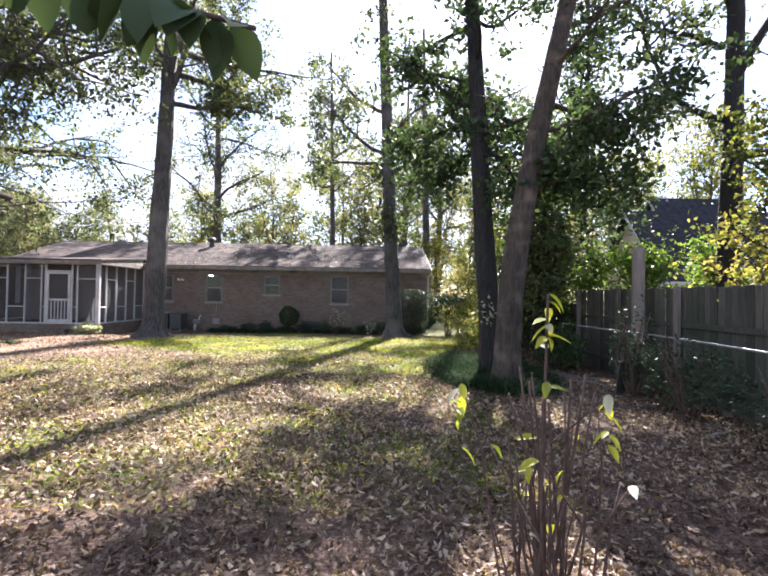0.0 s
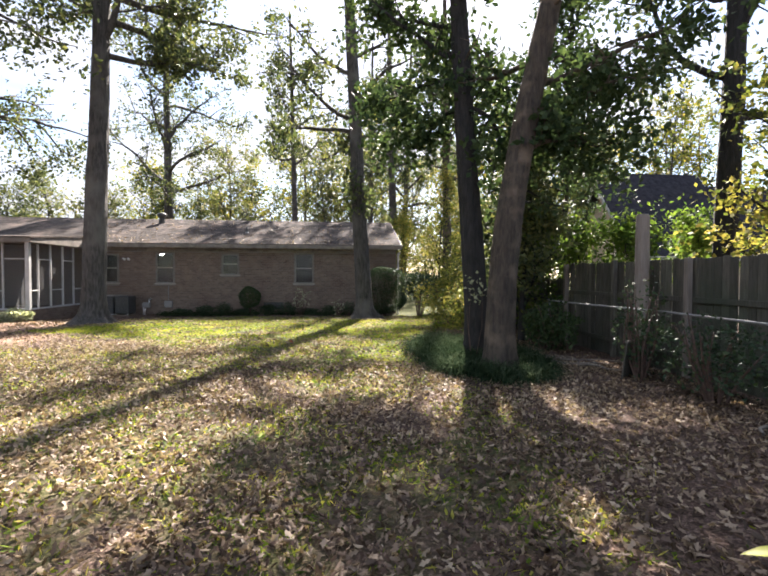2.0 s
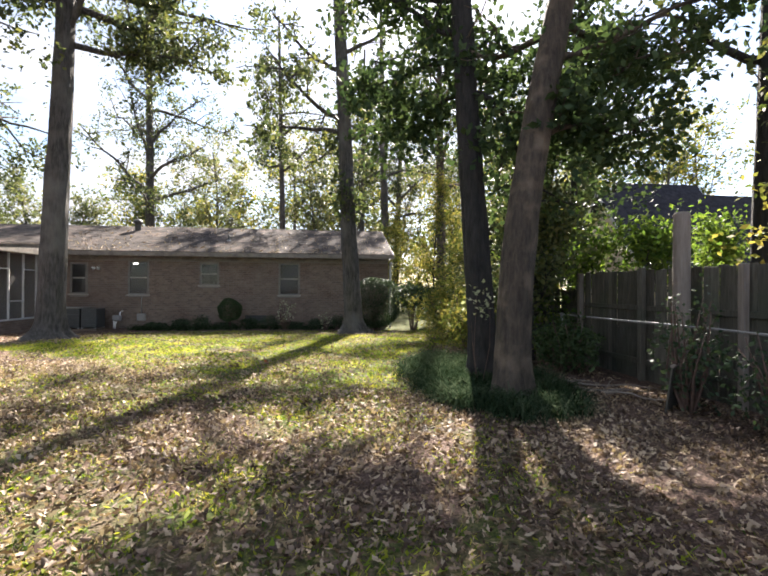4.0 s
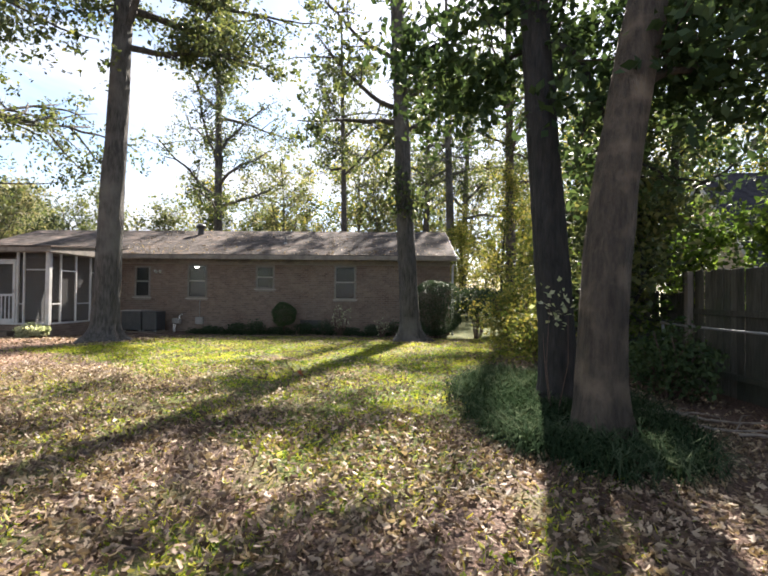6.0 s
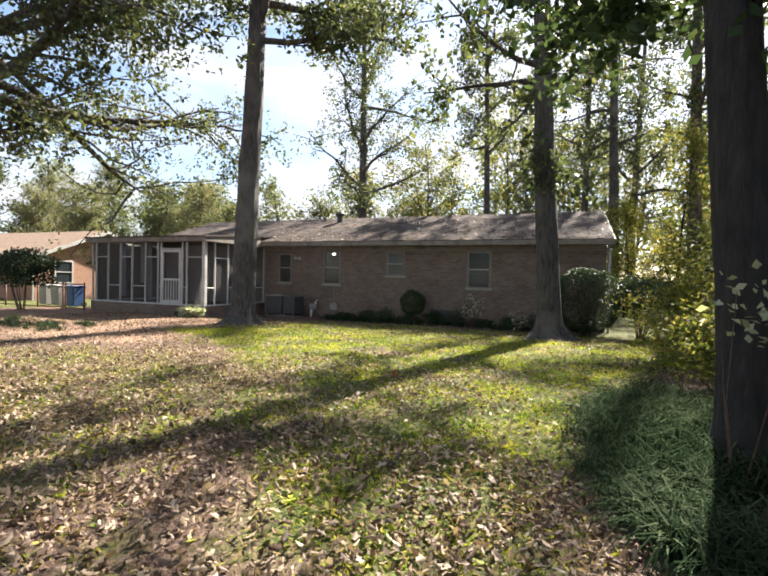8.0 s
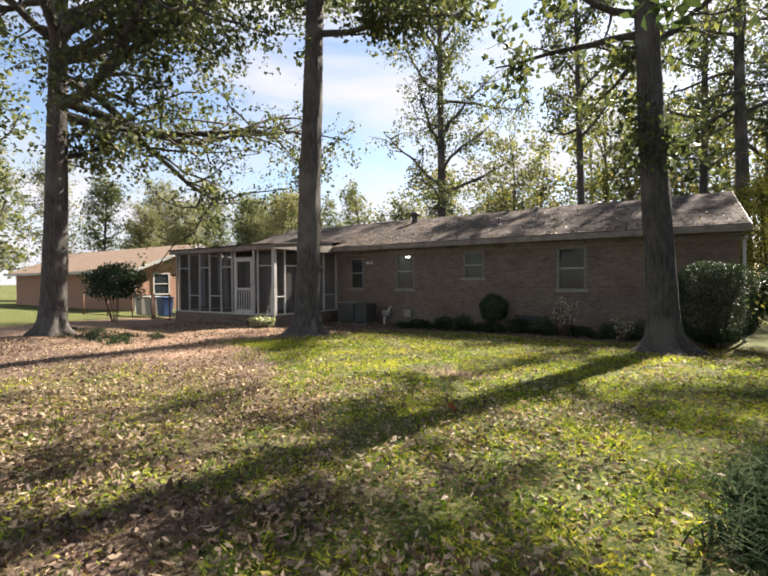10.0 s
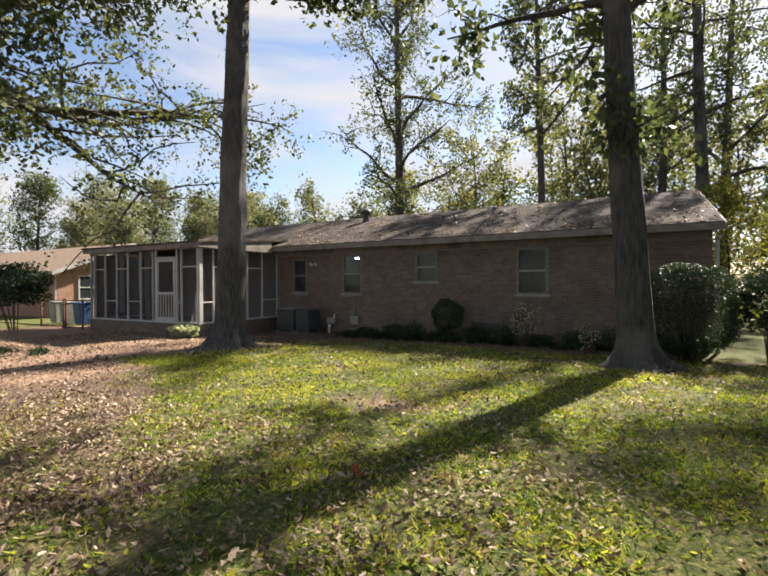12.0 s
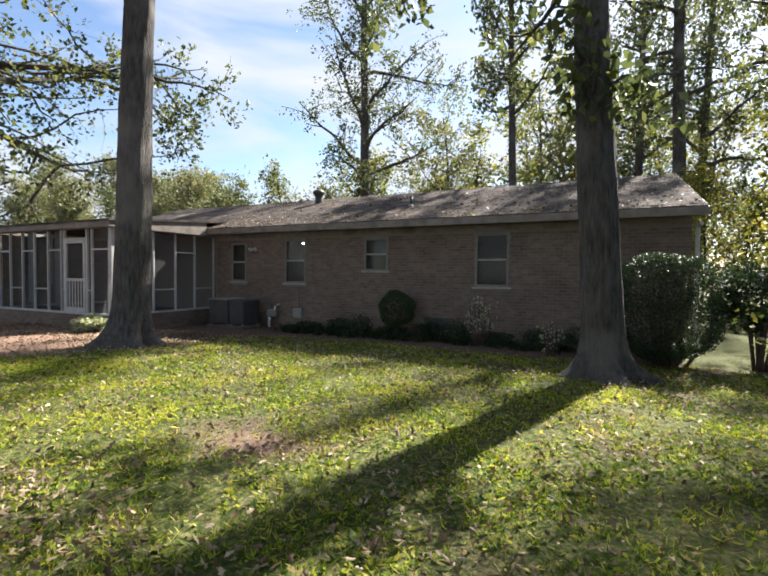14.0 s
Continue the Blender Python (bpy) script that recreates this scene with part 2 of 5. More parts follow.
LEAF_OAK = leafy("oak_leaf", [(0.04, 0.056, 0.032), (0.062, 0.082, 0.042), (0.095, 0.115, 0.052), (0.16, 0.165, 0.068)], 0.55, 0.38, spec=0.2)
LEAF_YELLOW = leafy("turning_leaf", [(0.06, 0.085, 0.025), (0.11, 0.135, 0.036), (0.19, 0.19, 0.05), (0.29, 0.245, 0.07)], 0.6, 0.45, spec=0.12)
LEAF_DARK = leafy("evergreen_leaf", [(0.026, 0.046, 0.023), (0.042, 0.07, 0.033), (0.07, 0.102, 0.045)], 0.6, 0.3, spec=0.1)
LEAF_GLOSS = leafy("glossy_leaf", [(0.022, 0.04, 0.024), (0.035, 0.06, 0.032), (0.055, 0.08, 0.04)], 0.5, 0.22, spec=0.14)
# far leaves: distance haze mixed into the colour, paler and greyer
LEAF_FAR = leafy("hazed_distant_leaf", [(0.085, 0.108, 0.058), (0.13, 0.148, 0.076), (0.175, 0.178, 0.098), (0.22, 0.195, 0.125)], 0.6, 0.42, 0.12)
LEAF_LIME = leafy("lime_yellow_leaf", [(0.12, 0.17, 0.02), (0.26, 0.30, 0.03), (0.48, 0.46, 0.05)], 0.5, 0.5, 6.0)
LEAF_FRESH = leafy("fresh_green_leaf", [(0.045, 0.085, 0.02), (0.085, 0.14, 0.028), (0.15, 0.21, 0.04)], 0.55, 0.5, 0.6, 0.15)
LEAF_PALE = leafy("pale_green_leaf", [(0.20, 0.23, 0.14), (0.34, 0.36, 0.26), (0.48, 0.48, 0.40)], 0.45, 0.45, 1.0)
LITTER = leafy("fallen_leaf", [(0.05, 0.033, 0.022), (0.14, 0.094, 0.064), (0.27, 0.197, 0.137), (0.43, 0.34, 0.245)], 0.6, 0.25, 0.5, 0.4)
LITTER_DARK = leafy("old_fallen_leaf", [(0.045, 0.03, 0.022), (0.09, 0.058, 0.043), (0.15, 0.10, 0.075)], 0.8, 0.15, 0.5, 0.1)
GRASS = leafy("turf_blade", [(0.045, 0.088, 0.011), (0.13, 0.20, 0.019), (0.29, 0.33, 0.03), (0.47, 0.42, 0.09)], 0.6, 0.5, 0.8, 0.2)
LIRIOPE = leafy("lilyturf_blade", [(0.012, 0.022, 0.011), (0.02, 0.035, 0.017), (0.034, 0.052, 0.027), (0.075, 0.095, 0.056)], 0.9, 0.12, 1.0, 0.0)


# ---- small builders ----
def part(name, bm, material, parent, label=""):
    me = bpy.data.meshes.new(name)
    bm.to_mesh(me)
    bm.free()
    me.materials.append(material)
    ob = new(name, me)
    ob.parent = parent
    if label:
        ob["label"] = label
    return ob


def raw(name, verts, faces, material, parent=None, smooth=False, label=""):
    me = bpy.data.meshes.new(name)
    me.from_pydata(verts, [], faces)
    if smooth:
        me.polygons.foreach_set("use_smooth", [True] * len(me.polygons))
    me.materials.append(material)
    ob = new(name, me)
    ob.parent = parent
    if label:
        ob["label"] = label
    return ob


def quads(name, v, material, parent=None):
    """One mesh out of an array of quads (n, 4, 3)."""
    v = np.asarray(v, dtype=np.float32)
    n = len(v)
    me = bpy.data.meshes.new(name)
    me.vertices.add(4 * n)
    me.vertices.foreach_set("co", v.reshape(-1))
    me.loops.add(4 * n)
    me.loops.foreach_set("vertex_index", np.arange(4 * n, dtype=np.int32))
    me.polygons.add(n)
    me.polygons.foreach_set("loop_start", np.arange(0, 4 * n, 4, dtype=np.int32))
    me.update(calc_edges=True)
    me.validate()
    me.materials.append(material)
    ob = new(name, me)
    ob.parent = parent
    return ob


def thing(name, label, category, at=(0, 0, 0), group="", kind=""):
    ob = new(name)
    ob.empty_display_size = 0.1
    ob.location = at
    return tagged(ob, label, category, group, kind)


def add_box(bm, x0, x1, y0, y1, z0, z1, bevel=0.0, turn=None):
    m = Matrix.Translation(((x0 + x1) / 2, (y0 + y1) / 2, (z0 + z1) / 2))
    if turn is not None:
        m = m @ turn
    made = bmesh.ops.create_cube(bm, size=1.0, matrix=m @ Matrix.Diagonal((abs(x1 - x0), abs(y1 - y0), abs(z1 - z0), 1)))
    if bevel:
        edges = list({e for v in made["verts"] for e in v.link_edges})
        bmesh.ops.bevel(bm, geom=edges, offset=bevel, segments=1, affect="EDGES", profile=0.5)
    return bm


def box(x0, x1, y0, y1, z0, z1, bevel=0.0, turn=None):
    return add_box(bmesh.new(), x0, x1, y0, y1, z0, z1, bevel, turn)


def tube(verts, faces, pts, radii, sides=6, lobes=None):
    """Adds a tapering tube along pts to verts and faces. lobes(i, angle): a factor on the radius."""
    start = len(verts)
    for i, p in enumerate(pts):
        d = (pts[min(i + 1, len(pts) - 1)] - pts[max(i - 1, 0)]).normalized()
        side = d.cross(Vector((0.31, 0.95, 0.05))).normalized() if abs(d.z) > 0.7 else d.cross(Vector((0, 0, 1))).normalized()
        up = side.cross(d)
        for k in range(sides):
            a = 2 * math.pi * k / sides
            f = radii[i] * (lobes(i, a) if lobes else 1.0)
            verts.append(tuple(p + side * (math.cos(a) * f) + up * (math.sin(a) * f)))
    for i in range(len(pts) - 1):
        for k in range(sides):
            a, b = start + i * sides + k, start + i * sides + (k + 1) % sides
            faces.append((a, b, b + sides, a + sides))
    faces.append(tuple(start + (len(pts) - 1) * sides + k for k in range(sides)))


def rod(name, pts, radius, material, parent, sides=8, label=""):
    v, f = [], []
    tube(v, f, [Vector(p) for p in pts], [radius] * len(pts), sides)
    f.append(tuple(range(sides - 1, -1, -1)))
    return raw(name, v, f, material, parent, True, label)


def leaf_quads(rng, centres, size, flat=0.0, hang=0.0, slim=0.3):
    """A bent, pointed leaf at each centre, turned at random; flat: how much they lie level; hang: how much they point down."""
    n = len(centres)
    d = rng.normal(size=(n, 3))
    d[:, 2] = d[:, 2] * (1 - flat) - hang
    d /= np.linalg.norm(d, axis=1, keepdims=True)
    u = rng.normal(size=(n, 3))
    u[:, 2] += 3 * flat
    w = np.cross(d, u)
    w /= np.linalg.norm(w, axis=1, keepdims=True) + 1e-9
    up = np.cross(w, d)
    s = (size * rng.uniform(0.65, 1.35, n))[:, None]
    c = np.asarray(centres)
    base, tip = c - d * s * 0.5, c + d * s * 0.5
    bend = up * s * rng.uniform(0.02, 0.16, n)[:, None]
    left, right = c + w * s * slim + bend, c - w * s * slim + bend
    return np.stack([base, left, tip, right], axis=1)


def lobed_leaves(rng, centres, size, flat=0.35, wide=0.3):
    """Curled, lobed oak leaves folded along the midrib, two faces each: vertices (n, 10, 3)."""
    n = len(centres)
    d = rng.normal(size=(n, 3))
    d[:, 2] *= 1 - flat
    d /= np.linalg.norm(d, axis=1, keepdims=True)
    u = rng.normal(size=(n, 3))
    u[:, 2] += 3.2 * flat
    w = np.cross(d, u)
    w /= np.linalg.norm(w, axis=1, keepdims=True) + 1e-9
    up = np.cross(w, d)
    s = size * rng.uniform(0.55, 1.45, n)
    c = np.asarray(centres)
    curl, lift = rng.uniform(-0.25, 0.5, n), rng.uniform(0.0, 0.4, n)
    half = wide * rng.uniform(0.55, 1.3, n)
    out = []
    for along, across in ((-0.5, 0.0), (-0.22, 0.75), (-0.08, 0.4), (0.15, 1.0), (0.27, 0.45), (0.5, 0.12), (0.27, -0.45), (0.15, -1.0), (-0.08, -0.4), (-0.22, -0.75)):
        a = along + rng.uniform(-0.05, 0.05, n)
        b = across * half * rng.uniform(0.65, 1.2, n)
        h = curl * (along * along * 2 + 0.2 * along) + lift * np.abs(b) * 1.6
        out.append(c + (d * a[:, None] + w * b[:, None] + up * h[:, None]) * s[:, None])
    return np.stack(out, axis=1)


def lobed_mesh(name, v, material):
    """One mesh out of lobed leaves (n, 10, 3)."""
    n = len(v)
    me = bpy.data.meshes.new(name)
    me.vertices.add(10 * n)
    me.vertices.foreach_set("co", np.asarray(v, dtype=np.float32).reshape(-1))
    me.loops.add(12 * n)
    pattern = np.array([0, 5, 4, 3, 2, 1, 0, 9, 8, 7, 6, 5], dtype=np.int32)
    me.loops.foreach_set("vertex_index", (np.arange(n, dtype=np.int32)[:, None] * 10 + pattern).reshape(-1))
    me.polygons.add(2 * n)
    me.polygons.foreach_set("loop_start", np.arange(0, 12 * n, 6, dtype=np.int32))
    me.update(calc_edges=True)
    me.validate()
    me.materials.append(material)
    return new(name, me)


def height(x, y):
    """The ground: nearly level, a little lower by the house."""
    t = np.clip((y - 16.5) / 5.5, 0, 1)
    return 0.03 - 0.16 * t * t * (3 - 2 * t) + 0.015 * np.sin(x * 0.9 + 1.3) * np.cos(y * 0.7) + 0.008 * np.sin(x * 2.3) * np.sin(y * 2.9)


def ground_z(x, y):
    return float(height(np.float64(x), np.float64(y)))


def step(a, b, v):
    t = np.clip((v - a) / (b - a), 0, 1)
    return t * t * (3 - 2 * t)


def lush(x, y):
    """The brightest patch of turf, by the foot of the tall oak."""
    return np.exp(-((x + 7.7) / 1.6) ** 2 - ((y - 15.4) / 0.65) ** 2)


def lawn(x, y):
    """How much turf grows at a place, 0 to 1."""
    left = np.interp(y, [6, 9, 11, 12, 14, 16, 20], [-1.2, -1.7, -2.5, -4.2, -6.8, -8.3, -7.6])
    right = np.interp(y, [6, 9, 12, 14, 17, 22], [0.8, 1.3, 1.4, 2.2, 4.5, 5.5])
    body = step(-1.2, 1.0, x - left) * step(-0.8, 0.6, right - x) * step(4.8, 10.5, y) * step(-0.3, 0.8, 21.4 - y)
    tufts = 0.46 * step(1.5, 5.0, y) * step(-11, -6, x) * step(-0.5, 1, 2.2 - x) * (1 - step(11, 13, y))
    far = step(28, 34, y) * 0.8 + step(1.5, 2.5, x) * step(19.5, 22, y) * (1 - step(28, 34, y)) * 0.8 * (1 - step(6.5, 7.5, x)) + step(7.5, 9, x) * 0.7 * step(14, 18, y)
    nbr = step(0, 2, -19.5 - x) * 0.8 * step(12.5, 14, y)
    wob = 0.30 * np.sin(1.7 * x + 0.6 * y) * np.sin(1.3 * y - 0.5 * x) + 0.2 * np.sin(4.1 * x + 1) * np.sin(3.7 * y) - 0.1
    worn = 0.55 * np.exp(-((x + 2.0) / 0.6) ** 2 - ((y - 14.4) / 0.35) ** 2) + 0.45 * np.exp(-((x + 3.0) / 0.6) ** 2 - ((y - 14.2) / 0.4) ** 2)
    return np.clip(np.maximum.reduce([body, tufts, far, nbr]) + wob * (body > 0.05) + 1.1 * lush(x, y) - worn, 0, 1)


def straw(x, y):
    """Reddish pine straw and bare soil by the porch and under the trees there."""
    bare = 0.62 * np.exp(-((x + 2.0) / 0.55) ** 2 - ((y - 14.4) / 0.3) ** 2) + 0.5 * np.exp(-((x + 3.0) / 0.5) ** 2 - ((y - 14.2) / 0.35) ** 2)
    return bare + step(-1.5, 1.5, np.interp(y, [4, 10, 14, 18], [-6, -6.5, -8.0, -10.0]) - x) * step(11, 14.5, y) * step(-1, 1, 20.5 - y)


# ---- ground ----
def ground():
    xs = np.concatenate([[-900, -400, -180, -90, -60, -45, -35, -30], np.arange(-26, 9.01, 0.3), [11, 14, 18, 24, 32, 50, 90, 180, 400, 900]])
    ys = np.concatenate([[-900, -400, -180, -90, -45, -22, -12, -8], np.arange(-5, 25.01, 0.3), [28, 32, 37, 45, 60, 90, 180, 400, 900]])
    gx, gy = np.meshgrid(xs, ys)
    z = height(gx, gy)
    nx, ny = len(xs), len(ys)
    verts = np.stack([gx, gy, z], axis=-1).reshape(-1, 3)
    faces = [(j * nx + i, j * nx + i + 1, (j + 1) * nx + i + 1, (j + 1) * nx + i) for j in range(ny - 1) for i in range(nx - 1)]
    ob = raw("ground", verts.tolist(), faces, SOIL, None, True)
    for name, fn in (("lawn", lawn), ("straw", straw)):
        ob.data.attributes.new(name, "FLOAT", "POINT").data.foreach_set("value", fn(verts[:, 0], verts[:, 1]).astype(np.float32))
    return tagged(ob, "leaf-strewn back yard with patchy green turf", "ground", kind="structure")


ground()


# ---- the brick house ----
WY, WX0, WX1, WZ0, WZ1 = 23.1, -18.4, 2.45, -0.25, 3.0
OPENINGS = [(-11.02, -10.34, 1.34, 2.66), (-8.72, -7.88, 1.32, 2.75), (-5.78, -4.98, 1.73, 2.70), (-2.42, -1.51, 1.32, 2.74)]
EAVE_Y, EAVE_Z, RIDGE_Y, RIDGE_Z = 22.55, 3.12, 27.5, 4.78


def wall_pieces(x0, x1, z0, z1, holes):
    """The rectangles of a wall that are left around its openings."""
    xs = sorted({x0, x1, *[h[0] for h in holes], *[h[1] for h in holes]})
    for a, b in zip(xs, xs[1:]):
        cuts = sorted((h[2], h[3]) for h in holes if h[0] <= a and h[1] >= b)
        z = z0
        for lo, hi in cuts:
            yield a, b, z, lo
            z = hi
        yield a, b, z, z1


house = thing("house", "low brown brick ranch house with a grey shingle gable roof", "house", (-4, 23.1, -0.2))


def under(ob, parent):
    """Parents ob, built at world places, under a thing that stands away from the origin."""
    ob.parent = parent
    ob.matrix_parent_inverse = parent.matrix_basis.inverted()
    return ob


def hpart(name, bm, material, label=""):
    return under(part(name, bm, material, None, label), house)


bm = bmesh.new()
for a, b, lo, hi in wall_pieces(WX0, WX1, WZ0, WZ1, OPENINGS):
    add_box(bm, a, b, WY + 0.008, WY + 0.2, lo, hi)
back_wall = hpart("wall", bm, MORTAR, "mortared back wall of brown brick")
hpart("wall", box(WX0, WX1, 31.7, 31.9, WZ0, WZ1), BRICK, "")
for x in (WX0, WX1 - 0.2):
    bm = box(x, x + 0.2, WY + 0.2, 31.7, WZ0, WZ1)
    vs = [bm.verts.new(p) for p in ((x, WY, WZ1), (x, 31.9, WZ1), (x, RIDGE_Y, RIDGE_Z - 0.1), (x + 0.2, WY, WZ1), (x + 0.2, 31.9, WZ1), (x + 0.2, RIDGE_Y, RIDGE_Z - 0.1))]
    for f in ((0, 1, 2), (5, 4, 3), (0, 2, 5, 3), (1, 4, 5, 2)):
        bm.faces.new([vs[i] for i in f])
    hpart("gable_wall", bm, BRICK)
hpart("floor_slab", box(WX0 + 0.2, WX1 - 0.2, WY + 0.2, 31.7, 0.3, 0.45), DECK_WOOD)
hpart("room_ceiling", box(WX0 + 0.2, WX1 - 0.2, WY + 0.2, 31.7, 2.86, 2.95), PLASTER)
for x in (-9.6, -6.6, -3.6):
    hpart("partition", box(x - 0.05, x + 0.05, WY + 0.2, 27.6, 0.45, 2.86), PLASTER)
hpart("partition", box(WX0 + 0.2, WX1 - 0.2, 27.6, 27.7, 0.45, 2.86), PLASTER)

RX0, RX1 = -18.8, 2.64
slope = (RIDGE_Z - EAVE_Z) / (RIDGE_Y - EAVE_Y)
v = []
for x in (RX0, RX1):
    v += [(x, EAVE_Y, EAVE_Z), (x, RIDGE_Y, RIDGE_Z), (x, 2 * RIDGE_Y - EAVE_Y, EAVE_Z), (x, EAVE_Y, EAVE_Z - 0.1), (x, RIDGE_Y, RIDGE_Z - 0.12), (x, 2 * RIDGE_Y - EAVE_Y, EAVE_Z - 0.1)]
roof = under(raw("roof", v, [(0, 6, 7, 1), (1, 7, 8, 2), (3, 4, 10, 9), (4, 5, 11, 10), (0, 3, 9, 6), (2, 8, 11, 5), (0, 1, 4, 3), (1, 2, 5, 4), (6, 9, 10, 7), (7, 10, 11, 8)], SHINGLE), house)
hpart("fascia", box(RX0, RX1, EAVE_Y - 0.025, EAVE_Y - 0.002, EAVE_Z - 0.19, EAVE_Z - 0.012, 0.004), FASCIA, "taupe painted fascia board")
hpart("soffit", box(RX0, RX1, EAVE_Y + 0.002, WY + 0.02, WZ1 - 0.035, WZ1 - 0.012), FASCIA)
hpart("frieze_board", box(-11.7, WX1, WY - 0.025, WY - 0.004, WZ1 - 0.2, WZ1 - 0.04), FASCIA)
for x in (RX1 - 0.003,):
    for y0, y1, z0, z1 in ((EAVE_Y, RIDGE_Y, EAVE_Z, RIDGE_Z), (2 * RIDGE_Y - EAVE_Y, RIDGE_Y, EAVE_Z, RIDGE_Z)):
        f = [(x, y0, z0 - 0.19), (x, y1, z1 - 0.19), (x, y1, z1 - 0.01), (x, y0, z0 - 0.01)]
        f += [(x + 0.025, y, z) for _, y, z in f]
        under(raw("rake_board", f, [(0, 1, 2, 3), (7, 6, 5, 4), (0, 4, 5, 1), (1, 5, 6, 2), (2, 6, 7, 3), (3, 7, 4, 0)], FASCIA), house)
bm = bmesh.new()
add_box(bm, 2.5, 2.58, 22.98, 23.06, -0.1, 2.75, 0.012)
add_box(bm, 2.5, 2.58, 22.62, 23.0, 2.72, 2.8, 0.012)
add_box(bm, 2.5, 2.58, 22.85, 23.06, -0.12, -0.04, 0.012)
hpart("downspout", bm, TRIM, "white metal downspout at the corner")

for x0, x1, z0, z1 in OPENINGS:
    win = thing("window", "", "", ((x0 + x1) / 2, WY, z0))
    win.parent = house
    win.matrix_parent_inverse = house.matrix_basis.inverted()
    bm = bmesh.new()
    w = 0.075
    add_box(bm, x0, x0 + w, WY - 0.02, WY + 0.09, z0, z1, 0.006)
    add_box(bm, x1 - w, x1, WY - 0.02, WY + 0.09, z0, z1, 0.006)
    add_box(bm, x0 + w, x1 - w, WY - 0.02, WY + 0.09, z1 - w, z1, 0.006)
    add_box(bm, x0 + w, x1 - w, WY - 0.02, WY + 0.09, z0, z0 + w * 0.7, 0.006)
    under(part("window_frame", bm, WIN_FRAME, None), win)
    zm = (z0 + z1) / 2
    under(part("meeting_rail", box(x0 + w, x1 - w, WY - 0.008, WY + 0.07, zm - 0.028, zm + 0.028, 0.005), WIN_TRIM, None), win)
    for lo, hi, dy in ((z0 + w * 0.7, zm - 0.028, 0.03), (zm + 0.028, z1 - w, 0.05)):
        pane = under(part("pane", box(x0 + w, x1 - w, WY + dy, WY + dy + 0.006, lo, hi), GLASS, None), win)
        pane.visible_shadow = False
    # dark screen added over both sashes to dim the reflections in the glass
    under(raw("screen", [(x0 + w, WY + 0.012, z0 + w * 0.7), (x1 - w, WY + 0.012, z0 + w * 0.7), (x1 - w, WY + 0.012, z1 - w), (x0 + w, WY + 0.012, z1 - w)], [(0, 1, 2, 3)], SCREEN_DARK), win)
    if z1 - z0 > 1.35:
        bm = bmesh.new()
        for k in range(12):
            zk = z0 + 0.06 + k * (zm - z0 - 0.09) / 12
            add_box(bm, x0 + w, x1 - w, WY + 0.1, WY + 0.106, zk, zk + 0.042, turn=Euler((0.35, 0, 0)).to_matrix().to_4x4())
        under(part("blind", bm, CLOTH, None, "pale grey slatted blind"), win)
    under(part("window_sill", box(x0 - 0.06, x1 + 0.06, WY - 0.075, WY - 0.004, z0 - 0.07, z0 - 0.004, 0.008), WIN_TRIM, None), win)

# things fixed to or standing by the house
lamp = thing("ceiling_lamp", "small white ceiling lamp glowing inside a room", "ceiling lamp", (-9.0, 24.6, 2.8))
bm = bmesh.new()
bmesh.ops.create_cone(bm, cap_ends=True, segments=20, radius1=0.07, radius2=0.095, depth=0.045, matrix=Matrix.Translation((0, 0, -0.1)))
part("shade", bm, glowing("lamp_glow", (1.0, 0.97, 0.9), 9.0), lamp)
bm = bmesh.new()
bmesh.ops.create_cone(bm, cap_ends=True, segments=20, radius1=0.1, radius2=0.1, depth=0.14, matrix=Matrix.Translation((0, 0, 0.0)))
part("mount", bm, TRIM, lamp)

flood = thing("flood_light", "twin-head white outdoor flood light on brick wall", "flood light", (-9.95, WY - 0.02, 2.43))
bm = bmesh.new()
bmesh.ops.create_cone(bm, cap_ends=True, segments=16, radius1=0.06, radius2=0.06, depth=0.04, matrix=pose(0, -0.01, 0, 90))
part("mount", bm, FASCIA, flood)
for dx in (-0.1, 0.1):
    bm = bmesh.new()
    bmesh.ops.create_cone(bm, cap_ends=True, segments=16, radius1=0.06, radius2=0.04, depth=0.12, matrix=pose(dx, -0.12, -0.01, 70, 0, -12 if dx < 0 else 12))
    part("lamp_head", bm, WHITE_PLASTIC, flood)

ac = thing("air_conditioner", "dark grey outdoor air conditioning unit beside the wall", "air conditioner", (-10.1, 22.3, ground_z(-10.1, 22.3)))
part("pad", box(-0.8, 0.72, -0.43, 0.43, -0.03, 0.06, 0.01), DECK_WOOD, ac)
part("body", box(-0.75, 0.05, -0.38, 0.38, 0.1, 0.86, 0.02), AC_PAINT, ac)
part("body", box(0.1, 0.68, -0.36, 0.36, 0.1, 0.86, 0.02), AC_PAINT, ac)
part("lid", box(-0.78, 0.08, -0.41, 0.41, 0.862, 0.9, 0.012), GREY_PLASTIC, ac)
for i in range(14):
    part("louver", box(-0.73, 0.03, -0.395, -0.381, 0.15 + i * 0.05, 0.18 + i * 0.05), AC_PAINT, ac)
    part("louver", box(0.12, 0.66, -0.375, -0.361, 0.15 + i * 0.05, 0.18 + i * 0.05), AC_PAINT, ac)
for x in (-0.7, 0.0, 0.15, 0.62):
    for y in (-0.33, 0.33):
        part("foot", box(x - 0.04, x + 0.04, y - 0.04, y + 0.04, 0.058, 0.101), METAL, ac)

